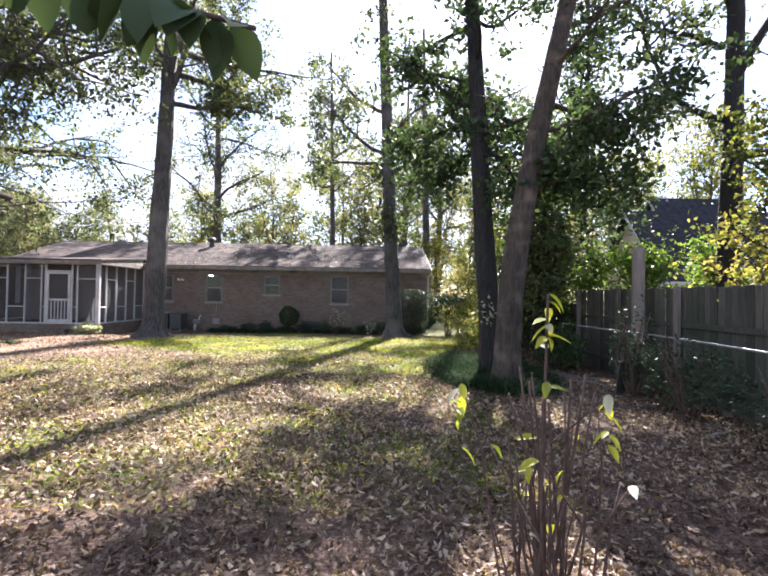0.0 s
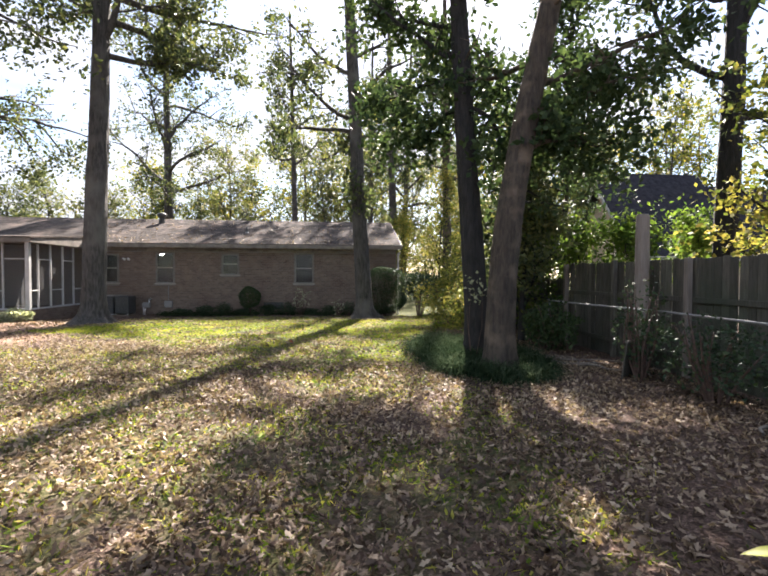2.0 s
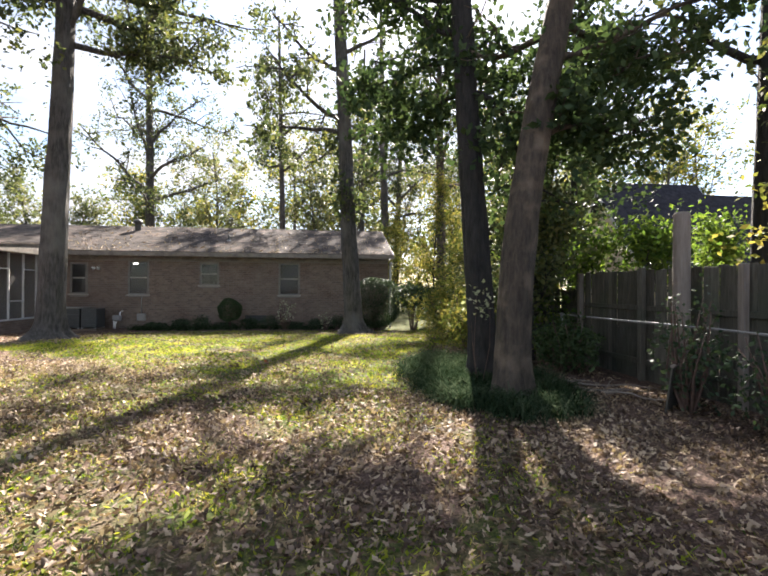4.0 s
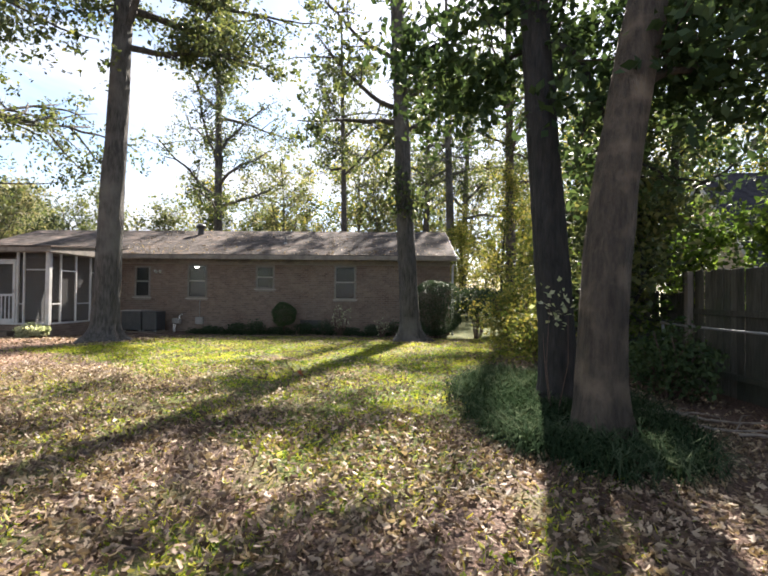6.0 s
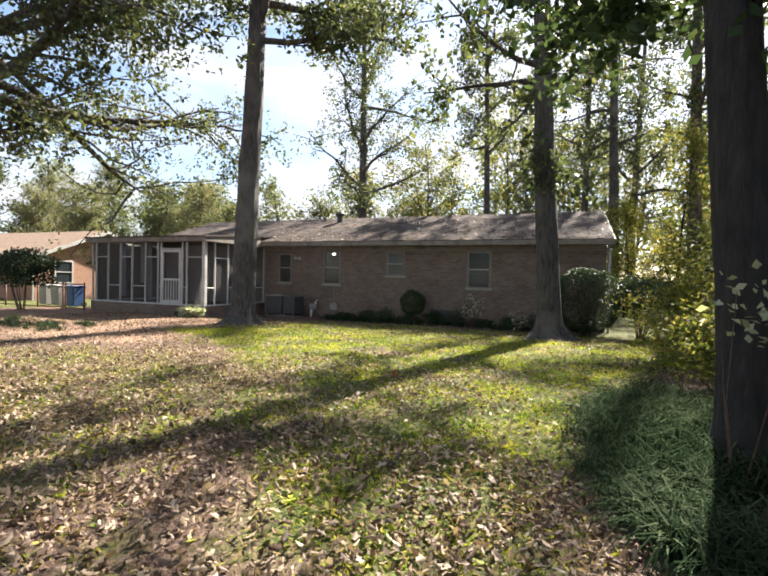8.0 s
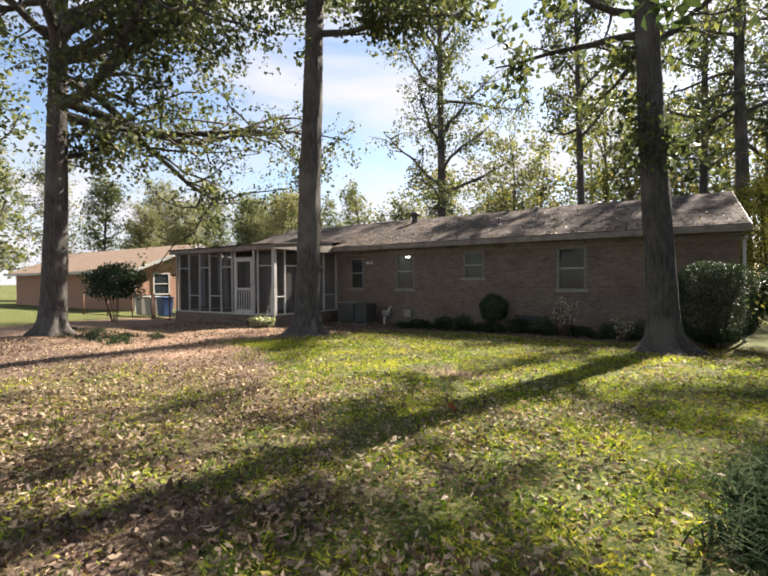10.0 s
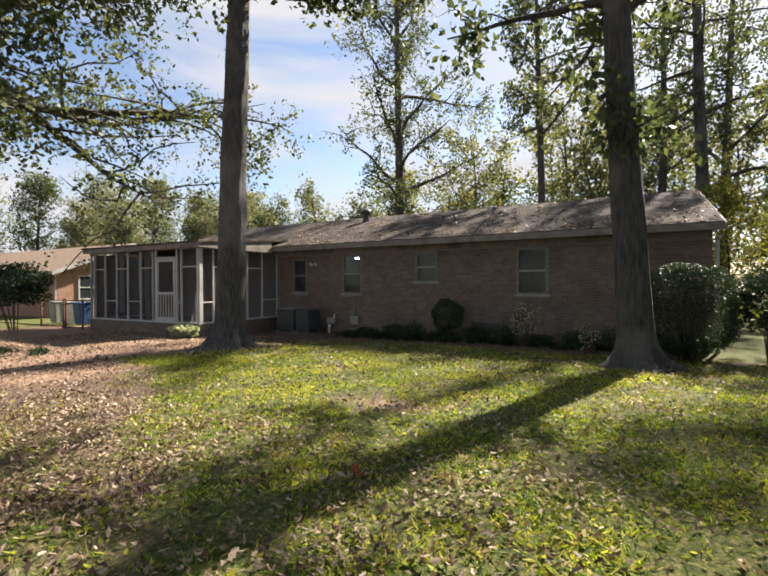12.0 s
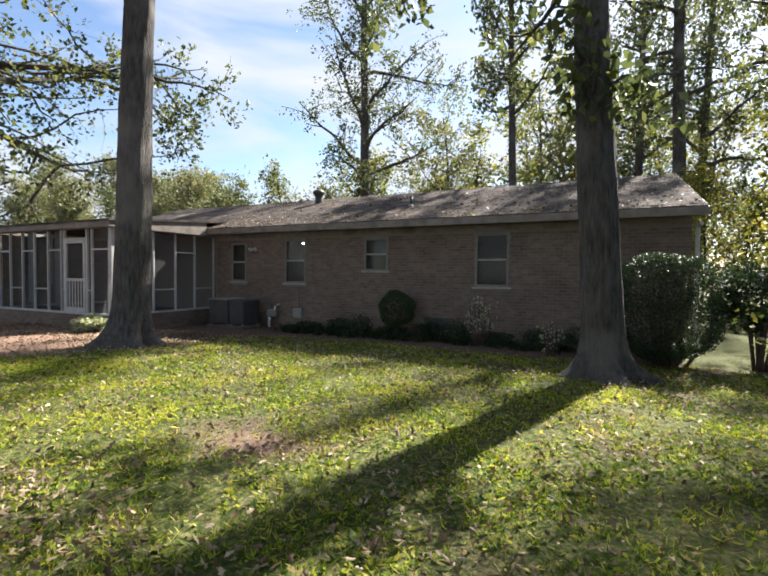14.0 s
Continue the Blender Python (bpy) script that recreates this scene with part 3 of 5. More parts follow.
meter = thing("gas_meter", "grey gas meter with white pipes by the wall", "gas meter", (-9.05, 22.85, ground_z(-9.05, 22.85)))
rod("pipe", [(-0.12, 0, -0.03), (-0.12, 0, 0.32), (-0.12, 0, 0.42)], 0.03, WHITE_PLASTIC, meter)
rod("pipe", [(0.12, 0, 0.45), (0.12, 0, 0.66), (0.12, 0.14, 0.72), (0.12, 0.24, 0.72)], 0.028, WHITE_PLASTIC, meter)
rod("pipe", [(-0.02, -0.1, -0.03), (-0.02, -0.1, 0.2), (0.02, -0.1, 0.3)], 0.025, WHITE_PLASTIC, meter)
part("body", box(-0.17, 0.17, -0.09, 0.09, 0.32, 0.56, 0.04), GREY_PLASTIC, meter)

ubox = thing("utility_box", "small pale grey utility box on brick wall", "utility box", (-8.15, WY, 0.2))
part("case", box(-0.17, 0.17, -0.12, -0.004, 0.0, 0.3, 0.012), GREY_PLASTIC, ubox)
part("cover", box(-0.15, 0.15, -0.128, -0.121, 0.02, 0.28, 0.003), GREY_PLASTIC, ubox)
rod("conduit", [(0, -0.06, 0.298), (0, -0.06, 0.9), (0, -0.03, 1.0)], 0.015, METAL, ubox)

cvent = thing("crawlspace_vent", "dark louvred crawl space vent in brick wall", "vent", (-3.4, WY, 0.1))
part("vent_frame", box(-0.45, 0.45, -0.03, -0.004, 0.0, 0.32, 0.006), AC_PAINT, cvent)
for i in range(6):
    part("slat", box(-0.41, 0.41, -0.05, -0.031, 0.03 + i * 0.047, 0.05 + i * 0.047), AC_PAINT, cvent)

rvent = thing("roof_vent", "dark metal turbine vent on the roof ridge", "roof vent", (-9.68, 26.5, EAVE_Z + slope * (26.5 - EAVE_Y)))
bm = bmesh.new()
bmesh.ops.create_cone(bm, cap_ends=True, segments=20, radius1=0.16, radius2=0.14, depth=0.5, matrix=Matrix.Translation((0, 0, 0.12)))
part("pipe", bm, AC_PAINT, rvent)
bm = bmesh.new()
bmesh.ops.create_uvsphere(bm, u_segments=20, v_segments=10, radius=0.24, matrix=Matrix.Translation((0, 0, 0.42)) @ Matrix.Diagonal((1, 1, 0.62, 1)))
part("cap", bm, AC_PAINT, rvent)
pvent = thing("vent_pipe", "short dark plumbing vent pipe on the roof", "vent pipe", (-4.89, 24.6, EAVE_Z + slope * (24.6 - EAVE_Y)))
rod("pipe", [(0, 0, -0.06), (0, 0, 0.3)], 0.05, AC_PAINT, pvent)
bm = bmesh.new()
bmesh.ops.create_cone(bm, cap_ends=True, segments=16, radius1=0.11, radius2=0.055, depth=0.08, matrix=Matrix.Translation((0, 0, 0.03)))
part("flashing", bm, METAL, pvent)

# ---- the screened porch ----
PX0, PX1, PY0, SILL, TOP = -17.95, -11.75, 19.25, 0.42, 2.86
porch = thing("screened_porch", "screened porch with off-white frame on a brick base", "porch", (-14.8, 19.3, -0.15))


def ppart(name, bm, material, label=""):
    return under(part(name, bm, material, None, label), porch)


base_wall = ppart("base_wall", box(PX0, PX1, PY0 + 0.012, PY0 + 0.2, -0.3, SILL - 0.06), MORTAR, "low dark brick base wall")
side_wall = ppart("base_wall", box(PX1 - 0.2, PX1 - 0.012, PY0 + 0.2, WY - 0.004, -0.3, SILL - 0.06), MORTAR)
ppart("base_wall", box(PX0, PX0 + 0.2, PY0 + 0.2, WY - 0.004, -0.3, SILL - 0.06), BRICK)
ppart("deck", box(PX0 + 0.2, PX1 - 0.2, PY0 + 0.2, WY - 0.004, 0.1, 0.3), DECK_WOOD)
ppart("sill_rail", box(PX0, PX1, PY0 - 0.02, PY0 + 0.13, SILL - 0.058, SILL, 0.008), TRIM)
ppart("sill_rail", box(PX1 - 0.13, PX1 + 0.02, PY0 + 0.132, WY - 0.004, SILL - 0.058, SILL, 0.008), TRIM)
ppart("sill_rail", box(PX0, PX0 + 0.13, PY0 + 0.132, WY - 0.004, SILL - 0.058, SILL, 0.008), TRIM)
ppart("header_beam", box(PX0, PX1, PY0 + 0.01, PY0 + 0.12, TOP, TOP + 0.1), FASCIA)
ppart("header_beam", box(PX1 - 0.12, PX1 - 0.01, PY0 + 0.122, EAVE_Y - 0.03, TOP, TOP + 0.1), FASCIA)
ppart("fascia", box(PX0 - 0.16, PX1 + 0.16, PY0 - 0.16, PY0 - 0.13, TOP + 0.02, TOP + 0.23, 0.005), FASCIA, "taupe painted fascia board")
ppart("fascia", box(PX1 + 0.13, PX1 + 0.16, PY0 - 0.128, EAVE_Y - 0.03, TOP + 0.02, TOP + 0.23, 0.005), FASCIA)
v = [(x, y, z) for x in (PX0 - 0.2, PX1 + 0.2) for y, z in ((PY0 - 0.2, 3.095), (23.6, 3.5), (23.6, 3.42), (PY0 - 0.2, 3.04))]
under(raw("roof", v, [(0, 4, 5, 1), (3, 2, 6, 7), (0, 3, 7, 4), (0, 1, 2, 3), (4, 7, 6, 5), (1, 5, 6, 2)], SHINGLE, None, False, "nearly flat grey porch roof"), porch)
f = [(PX1 + 0.132, PY0 - 0.12, TOP + 0.232), (PX1 + 0.132, EAVE_Y - 0.03, TOP + 0.232), (PX1 + 0.132, EAVE_Y - 0.03, 3.36), (PX1 + 0.132, PY0 - 0.12, TOP + 0.236)]
f += [(PX1 + 0.158, y, z) for _, y, z in f]
under(raw("side_board", f, [(0, 1, 2, 3), (7, 6, 5, 4), (0, 4, 5, 1), (1, 5, 6, 2), (2, 6, 7, 3), (3, 7, 4, 0)], FASCIA), porch)
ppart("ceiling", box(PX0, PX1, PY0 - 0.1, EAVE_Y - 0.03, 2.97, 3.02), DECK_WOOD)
MULL = [-17.68, -16.98, -16.26, -15.59, -14.85, -14.17, -12.68]
for x in [PX0 + 0.05] + MULL:
    ppart("mullion", box(x - 0.023, x + 0.023, PY0 + 0.02, PY0 + 0.09, SILL, TOP, 0.005), TRIM)
ppart("corner_post", box(PX1 - 0.14, PX1 + 0.005, PY0, PY0 + 0.14, SILL, TOP + 0.02, 0.008), TRIM, "thick off-white corner post")
SIDE_Y = [19.86, 20.62, 21.42, 22.19, 23.03]
for y in SIDE_Y:
    ppart("mullion", box(PX1 - 0.09, PX1 - 0.02, y - 0.023, y + 0.023, SILL, TOP, 0.005), TRIM)
    ppart("mullion", box(PX0 + 0.02, PX0 + 0.09, y - 0.023, y + 0.023, SILL, TOP, 0.005), TRIM)
LOW, HIGH = 1.08, 2.27
for i, (a, b) in enumerate(zip(MULL[:5], MULL[1:6])):
    z = HIGH if i % 2 == 0 else LOW
    ppart("cross_rail", box(a + 0.03, b - 0.03, PY0 + 0.025, PY0 + 0.085, z - 0.022, z + 0.022, 0.004), TRIM)
for a, b, z in ((-14.14, -14.0, LOW), (-12.89, -12.71, LOW), (-12.65, PX1 - 0.142, HIGH)):
    ppart("cross_rail", box(a, b, PY0 + 0.025, PY0 + 0.085, z - 0.022, z + 0.022, 0.004), TRIM)
for i, (a, b) in enumerate(zip([PY0 + 0.14] + SIDE_Y[:4], SIDE_Y)):
    z = LOW if i % 2 == 0 else HIGH
    ppart("cross_rail", box(PX1 - 0.085, PX1 - 0.025, a + 0.03, b - 0.03, z - 0.022, z + 0.022, 0.004), TRIM)
    ppart("cross_rail", box(PX0 + 0.025, PX0 + 0.085, a + 0.03, b - 0.03, z - 0.022, z + 0.022, 0.004), TRIM)


def screen(p):
    ob = under(raw("screen", p, [(0, 1, 2, 3)], SCREEN), porch)
    return ob


for a, b in ((PX0 + 0.08, -14.0), (-12.9, PX1 - 0.14)):
    screen([(a, PY0 + 0.1, SILL), (b, PY0 + 0.1, SILL), (b, PY0 + 0.1, TOP), (a, PY0 + 0.1, TOP)])
# solid dark wall added behind the end bays to keep the porch interior dark
ppart("side_wall", box(PX0 + 0.1, PX0 + 0.16, PY0 + 0.2, WY - 0.01, SILL, TOP), DECK_WOOD, "dark end wall added to close off the porch")
for x in (PX1 - 0.1,):
    screen([(x, PY0 + 0.14, SILL), (x, WY - 0.01, SILL), (x, WY - 0.01, TOP), (x, PY0 + 0.14, TOP)])
for i, (x, w, z0) in enumerate(((-16.55, 0.3, 0.6), (-15.05, 0.26, 0.5), (-15.45, 0.2, 1.2)  )):
    cur = thing("curtain", "pale grey curtain hanging inside the porch screen", "curtain", (x, PY0 + 0.42, 2.9), "porch curtains")
    v, f = [], []
    for k in range(17):
        a = k / 16
        for z in (0.0, z0 - 2.9):
            v.append(((a - 0.5) * w, 0.025 * math.sin(a * 25 + i), z))
    f = [(2 * k, 2 * k + 2, 2 * k + 3, 2 * k + 1) for k in range(16)]
    raw("cloth", v, f, CLOTH, cur, True)
    rod("rod", [(-w * 0.6, 0, 0.01), (w * 0.6, 0, 0.01)], 0.012, METAL, cur)
pdoor = thing("screen_door", "", "", (-13.45, PY0, SILL))
under(pdoor, porch)
DX0, DX1, DZ1 = -13.95, -12.95, 2.56
bm = bmesh.new()
add_box(bm, DX0, DX0 + 0.1, PY0 + 0.0, PY0 + 0.06, SILL, DZ1, 0.005)
add_box(bm, DX1 - 0.1, DX1, PY0 + 0.0, PY0 + 0.06, SILL, DZ1, 0.005)
add_box(bm, DX0 + 0.1, DX1 - 0.1, PY0 + 0.0, PY0 + 0.06, DZ1 - 0.1, DZ1, 0.005)
add_box(bm, DX0 + 0.1, DX1 - 0.1, PY0 + 0.0, PY0 + 0.06, 1.34, 1.42, 0.005)
add_box(bm, DX0 + 0.1, DX1 - 0.1, PY0 + 0.0, PY0 + 0.06, SILL, SILL + 0.14, 0.005)
under(part("door_frame", bm, TRIM, None), pdoor)
for i in range(5):
    x = DX0 + 0.22 + i * 0.14
    under(part("baluster", box(x - 0.02, x + 0.02, PY0 + 0.01, PY0 + 0.04, SILL + 0.14, 1.34, 0.004), TRIM, None), pdoor)
under(raw("screen", [(DX0 + 0.1, PY0 + 0.05, SILL + 0.14), (DX1 - 0.1, PY0 + 0.05, SILL + 0.14), (DX1 - 0.1, PY0 + 0.05, DZ1 - 0.1), (DX0 + 0.1, PY0 + 0.05, DZ1 - 0.1)], [(0, 1, 2, 3)], SCREEN), pdoor)
under(part("handle", box(DX1 - 0.07, DX1 - 0.03, PY0 - 0.03, PY0 - 0.002, 1.45, 1.6, 0.006), METAL, None), pdoor)
ppart("door_jamb", box(-14.03, -13.96, PY0 + 0.02, PY0 + 0.09, SILL, TOP, 0.005), TRIM)
ppart("door_jamb", box(-12.94, -12.87, PY0 + 0.02, PY0 + 0.09, SILL, TOP, 0.005), TRIM)
ppart("door_head", box(-13.96, -12.94, PY0 + 0.02, PY0 + 0.09, DZ1 + 0.01, DZ1 + 0.06, 0.005), TRIM)
ppart("doorstep", box(-13.98, -12.92, PY0 - 0.34, PY0 - 0.022, -0.3, 0.16, 0.01), DECK_WOOD)

# ---- the neighbours' houses ----
def gable_house(name, label, x0, x1, y0, y1, zb, ze, zr, over, wall_m, roof_m, trim_m, windows, along_x=True):
    h = thing(name, label, "house", (x0, y0, zb))
    yr = (y0 + y1) / 2
    bm = bmesh.new()
    vs = [bm.verts.new(p) for p in ((x0, y0, zb), (x1, y0, zb), (x1, y1, zb), (x0, y1, zb), (x0, y0, ze), (x1, y0, ze), (x1, y1, ze), (x0, y1, ze), (x0, yr, zr - 0.12), (x1, yr, zr - 0.12))]
    for f in ((0, 1, 5, 4), (2, 3, 7, 6), (1, 2, 6, 9, 5), (3, 0, 4, 8, 7), (4, 5, 9, 8), (6, 7, 8, 9)):
        bm.faces.new([vs[i] for i in f])
    w = under(part("wall", bm, wall_m, None), h)
    s = (zr - ze) / (yr - y0)
    a, b = x0 - over, x1 + over
    ya, yb, zo = y0 - over, y1 + over, ze - s * over
    v = [(x, y, z + dz) for x in (a, b) for dz in (0.14, 0.0) for y, z in ((ya, zo), (yr, zr), (yb, zo))]
    under(raw("roof", v, [(0, 6, 7, 1), (1, 7, 8, 2), (3, 4, 10, 9), (4, 5, 11, 10), (0, 3, 9, 6), (2, 8, 11, 5), (0, 1, 4, 3), (1, 2, 5, 4), (6, 9, 10, 7), (7, 10, 11, 8)], roof_m), h)
    for x, o in ((a, -1), (b, 1)):
        for y_, z_ in ((ya, zo), (yb, zo)):
            xo = x + o * 0.02
            f = [(x + o * 0.003, y_, z_ - 0.1), (x + o * 0.003, yr, zr - 0.1), (x + o * 0.003, yr, zr + 0.13), (x + o * 0.003, y_, z_ + 0.13)]
            f += [(x + o * 0.03, q, z) for _, q, z in f]
            under(raw("rake_board", f, [(0, 1, 2, 3), (7, 6, 5, 4), (0, 4, 5, 1), (1, 5, 6, 2), (2, 6, 7, 3), (3, 7, 4, 0)], trim_m), h)
    under(part("fascia", box(a, b, ya - 0.03, ya - 0.003, zo - 0.06, zo + 0.13, 0.005), trim_m, None), h)
    under(part("soffit", box(a, b, ya + 0.002, y0 - 0.003, zo - 0.045, zo - 0.02), trim_m, None), h)
    for face, c0, c1, z0, z1 in windows:
        win = thing("window", "", "", (0, 0, 0))
        under(win, h)
        def slab(u0, u1, w0, w1, d0, d1):
            if face == "x1":
                return box(x1 + d0, x1 + d1, u0, u1, w0, w1, 0.004)
            return box(u0, u1, y0 - d1, y0 - d0, w0, w1, 0.004)
        t_ = 0.09
        for q in ((c0, c0 + t_, z0, z1), (c1 - t_, c1, z0, z1), (c0 + t_, c1 - t_, z1 - t_, z1), (c0 + t_, c1 - t_, z0, z0 + t_), (c0 + t_, c1 - t_, (z0 + z1) / 2 - 0.03, (z0 + z1) / 2 + 0.03)):
            under(part("window_frame", slab(*q, 0.003, 0.06), TRIM, None), win)
        under(part("pane", slab(c0 + t_, c1 - t_, z0 + t_, z1 - t_, 0.003, 0.02), AC_GLASS, None), win)
    return h


AC_GLASS = surface("dark_window_glass", (0.02, 0.025, 0.03), (0.03, 0.04, 0.045), 2, 0.05, 0.0, 10, spec=0.8)
nh = gable_house("house", "orange brick house with a brown shingle roof next door", -46, -27.7, 22.9, 31.4, -0.3, 2.55, 4.25, 0.5, BRICK_RED, SHINGLE_RED, TRIM,
                 [("x1", 24.0, 25.15, 0.85, 2.3), ("y0", -33.5, -32.3, 0.9, 2.3), ("y0", -40.5, -39.3, 0.9, 2.3)])
under(part("downspout", box(-27.78, -27.7, 22.8, 22.88, -0.2, 2.3, 0.01), TRIM, None), nh)
STUCCO = surface("beige_siding", (0.45, 0.36, 0.27), (0.55, 0.45, 0.34), 3, 0.85, 0.2, 30, stretch=(0.3, 0.3, 6))
gable_house("house", "tall beige house with a steep charcoal roof behind the fence", 13.2, 30.0, 20.6, 26.2, -0.2, 3.0, 6.3, 0.45, STUCCO, SHINGLE_DARK, TRIM,
            [("y0", 16.0, 17.3, 1.2, 2.7), ("y0", 21.0, 22.3, 1.2, 2.7)])
gable_house("house", "beige gabled wing with a charcoal shingle roof", 19.6, 25.0, 29.6, 34.0, -0.2, 6.0, 8.9, 0.45, STUCCO, SHINGLE_DARK, TRIM, [])

# ---- the wooden fence ----
FX = 5.35
fence = thing("wooden_fence", "weathered grey-brown wooden privacy fence with rails", "fence", (FX, 6, 0))
rng = np.random.default_rng(5)
y = -4.0
boards = []
while y < 20.0:
    top = (1.98 if y < 12.3 else 1.62) + float(rng.normal()) * 0.012
    boards.append((y, top))
    y += 0.146
bm = box(-0.011, 0.011, -0.069, 0.069, 0, 1.0, 0.003)
board_mesh = bpy.data.meshes.new("board")
bm.to_mesh(board_mesh)
bm.free()
board_mesh.materials.append(FENCE_WOOD)
for y, top in boards:
    ob = new("board", board_mesh)
    ob.matrix_world = pose(FX + 0.05 + float(rng.normal()) * 0.004, y, -0.03, 0, float(rng.normal()) * 0.35, float(rng.normal()) * 1.2) @ Matrix.Diagonal((1, 1, top + 0.03, 1))
    m = ob.matrix_world.copy()
    ob.parent = fence
    ob.matrix_parent_inverse = Matrix.Translation((-FX, -6, 0))
    ob.matrix_basis = m
for z in (0.35, 1.3):
    under(part("rail", box(FX - 0.005, FX + 0.035, -4.0, 12.3, z - 0.045, z + 0.045, 0.005), FENCE_WOOD, None), fence)
    under(part("rail", box(FX - 0.005, FX + 0.035, 12.32, 20.0, z - 0.045, z + 0.045, 0.005), FENCE_WOOD, None), fence)
for i, y in enumerate(np.arange(-1.9, 20.1, 1.98)):
    under(part("post", box(FX - 0.1, FX - 0.008, y - 0.046, y + 0.046, -0.1, (1.98 if y < 12.4 else 1.6) + (0.0 if i % 2 else 0.03), 0.006), POST_WOOD if i % 3 else FENCE_WOOD, None), fence)

pole = thing("wooden_post", "tall pale weathered wooden post standing by the fence", "post", (5.05, 8.78, 0))
v, f = [], []
tube(v, f, [Vector((0, 0, z)) for z in (-0.1, 0.4, 1.0, 1.6, 2.2, 2.74, 2.78)], [0.125, 0.122, 0.12, 0.118, 0.115, 0.112, 0.09], 14)
raw("shaft", v, f, POST_WOOD, pole, True)

rail = thing("chain_link_rail", "galvanised pipe rail of an old wire fence", "fence rail", (4.85, 6, 0))
LX = 4.85
under(rod("top_rail", [(LX, y, 1.1 + 0.012 * math.sin(y)) for y in np.linspace(-3.5, 12.0, 16)], 0.017, METAL, None), rail)
for y in (-1.0, 2.2, 5.4, 12.0):
    under(rod("rail_post", [(LX + 0.04, y, -0.1), (LX + 0.04, y, 1.12)], 0.026, METAL, None), rail)

sheet = thing("board_panel", "dark weathered board panel leaning on the fence", "board", (4.62, 8.35, 0.02))
part("panel", box(-0.012, 0.012, -0.55, 0.55, 0.0, 0.6, 0.004, None), FENCE_WOOD, sheet)
part("top_edge", box(-0.025, 0.025, -0.55, 0.55, 0.602, 0.63, 0.004), POST_WOOD, sheet)
sheet.rotation_euler = (0, radians(7), radians(-52))

# ---- gate and bins by the neighbour ----
gate = thing("wire_gate", "rusty-framed wire gate beside the porch", "gate", (-19, 19.1, -0.1))
GZ = -0.12
for x in (-18.15, -19.35, -19.5, -21.2, -23.5, -26.0):
    under(rod("gate_post", [(x, 19.1, GZ - 0.1), (x, 19.1, 1.14)], 0.035, METAL_DARK, None), gate)
for x0, x1 in ((-18.15, -19.35), (-19.5, -21.2), (-21.2, -23.5), (-23.5, -26.0)):
    for z in (0.02, 1.06):
        under(rod("gate_rail", [(x0, 19.1, z), (x1, 19.1, z)], 0.022, METAL_DARK if z < 0.5 or x0 > -19 else METAL, None), gate)
bins = []
for x, m_, lab in ((-22.0, GREY_PLASTIC, "grey wheeled rubbish bin beside the gate"), (-20.9, BLUE_PLASTIC, "blue wheeled recycling bin beside the gate"), (-22.9, GREY_PLASTIC, "grey wheeled rubbish bin beside the gate")):
    b = thing("rubbish_bin", lab, "rubbish bin", (x, 20.6, ground_z(x, 20.6)), "bins by the gate")
    bm = bmesh.new()
    bmesh.ops.create_cone(bm, cap_ends=True, segments=4, radius1=0.34, radius2=0.42, depth=0.92, matrix=pose(0, 0, 0.52, 0, 0, 45))
    bmesh.ops.bevel(bm, geom=bm.edges[:], offset=0.03, segments=2, affect="EDGES")
    part("body", bm, m_, b)
    part("lid", box(-0.32, 0.32, -0.36, 0.32, 0.985, 1.05, 0.025), m_, b)
    rod("handle", [(-0.25, 0.36, 0.95), (0.25, 0.36, 0.95)], 0.018, m_, b)
    for s in (-0.27, 0.27):
        bm = bmesh.new()
        bmesh.ops.create_cone(bm, cap_ends=True, segments=16, radius1=0.12, radius2=0.12, depth=0.05, matrix=pose(s, 0.27, 0.12, 0, 90))
        part("wheel", bm, AC_PAINT, b)

# ---- trees ----
def grow(rng, start, way, length, steps, lift, wander):
    pts, p, d = [start.copy()], start.copy(), way.normalized()
    for _ in range(steps):
        d = (d + Vector(rng.normal(size=3)) * wander + Vector((0, 0, lift))).normalized()
        p = p + d * (length / steps)
        pts.append(p.copy())
    return pts


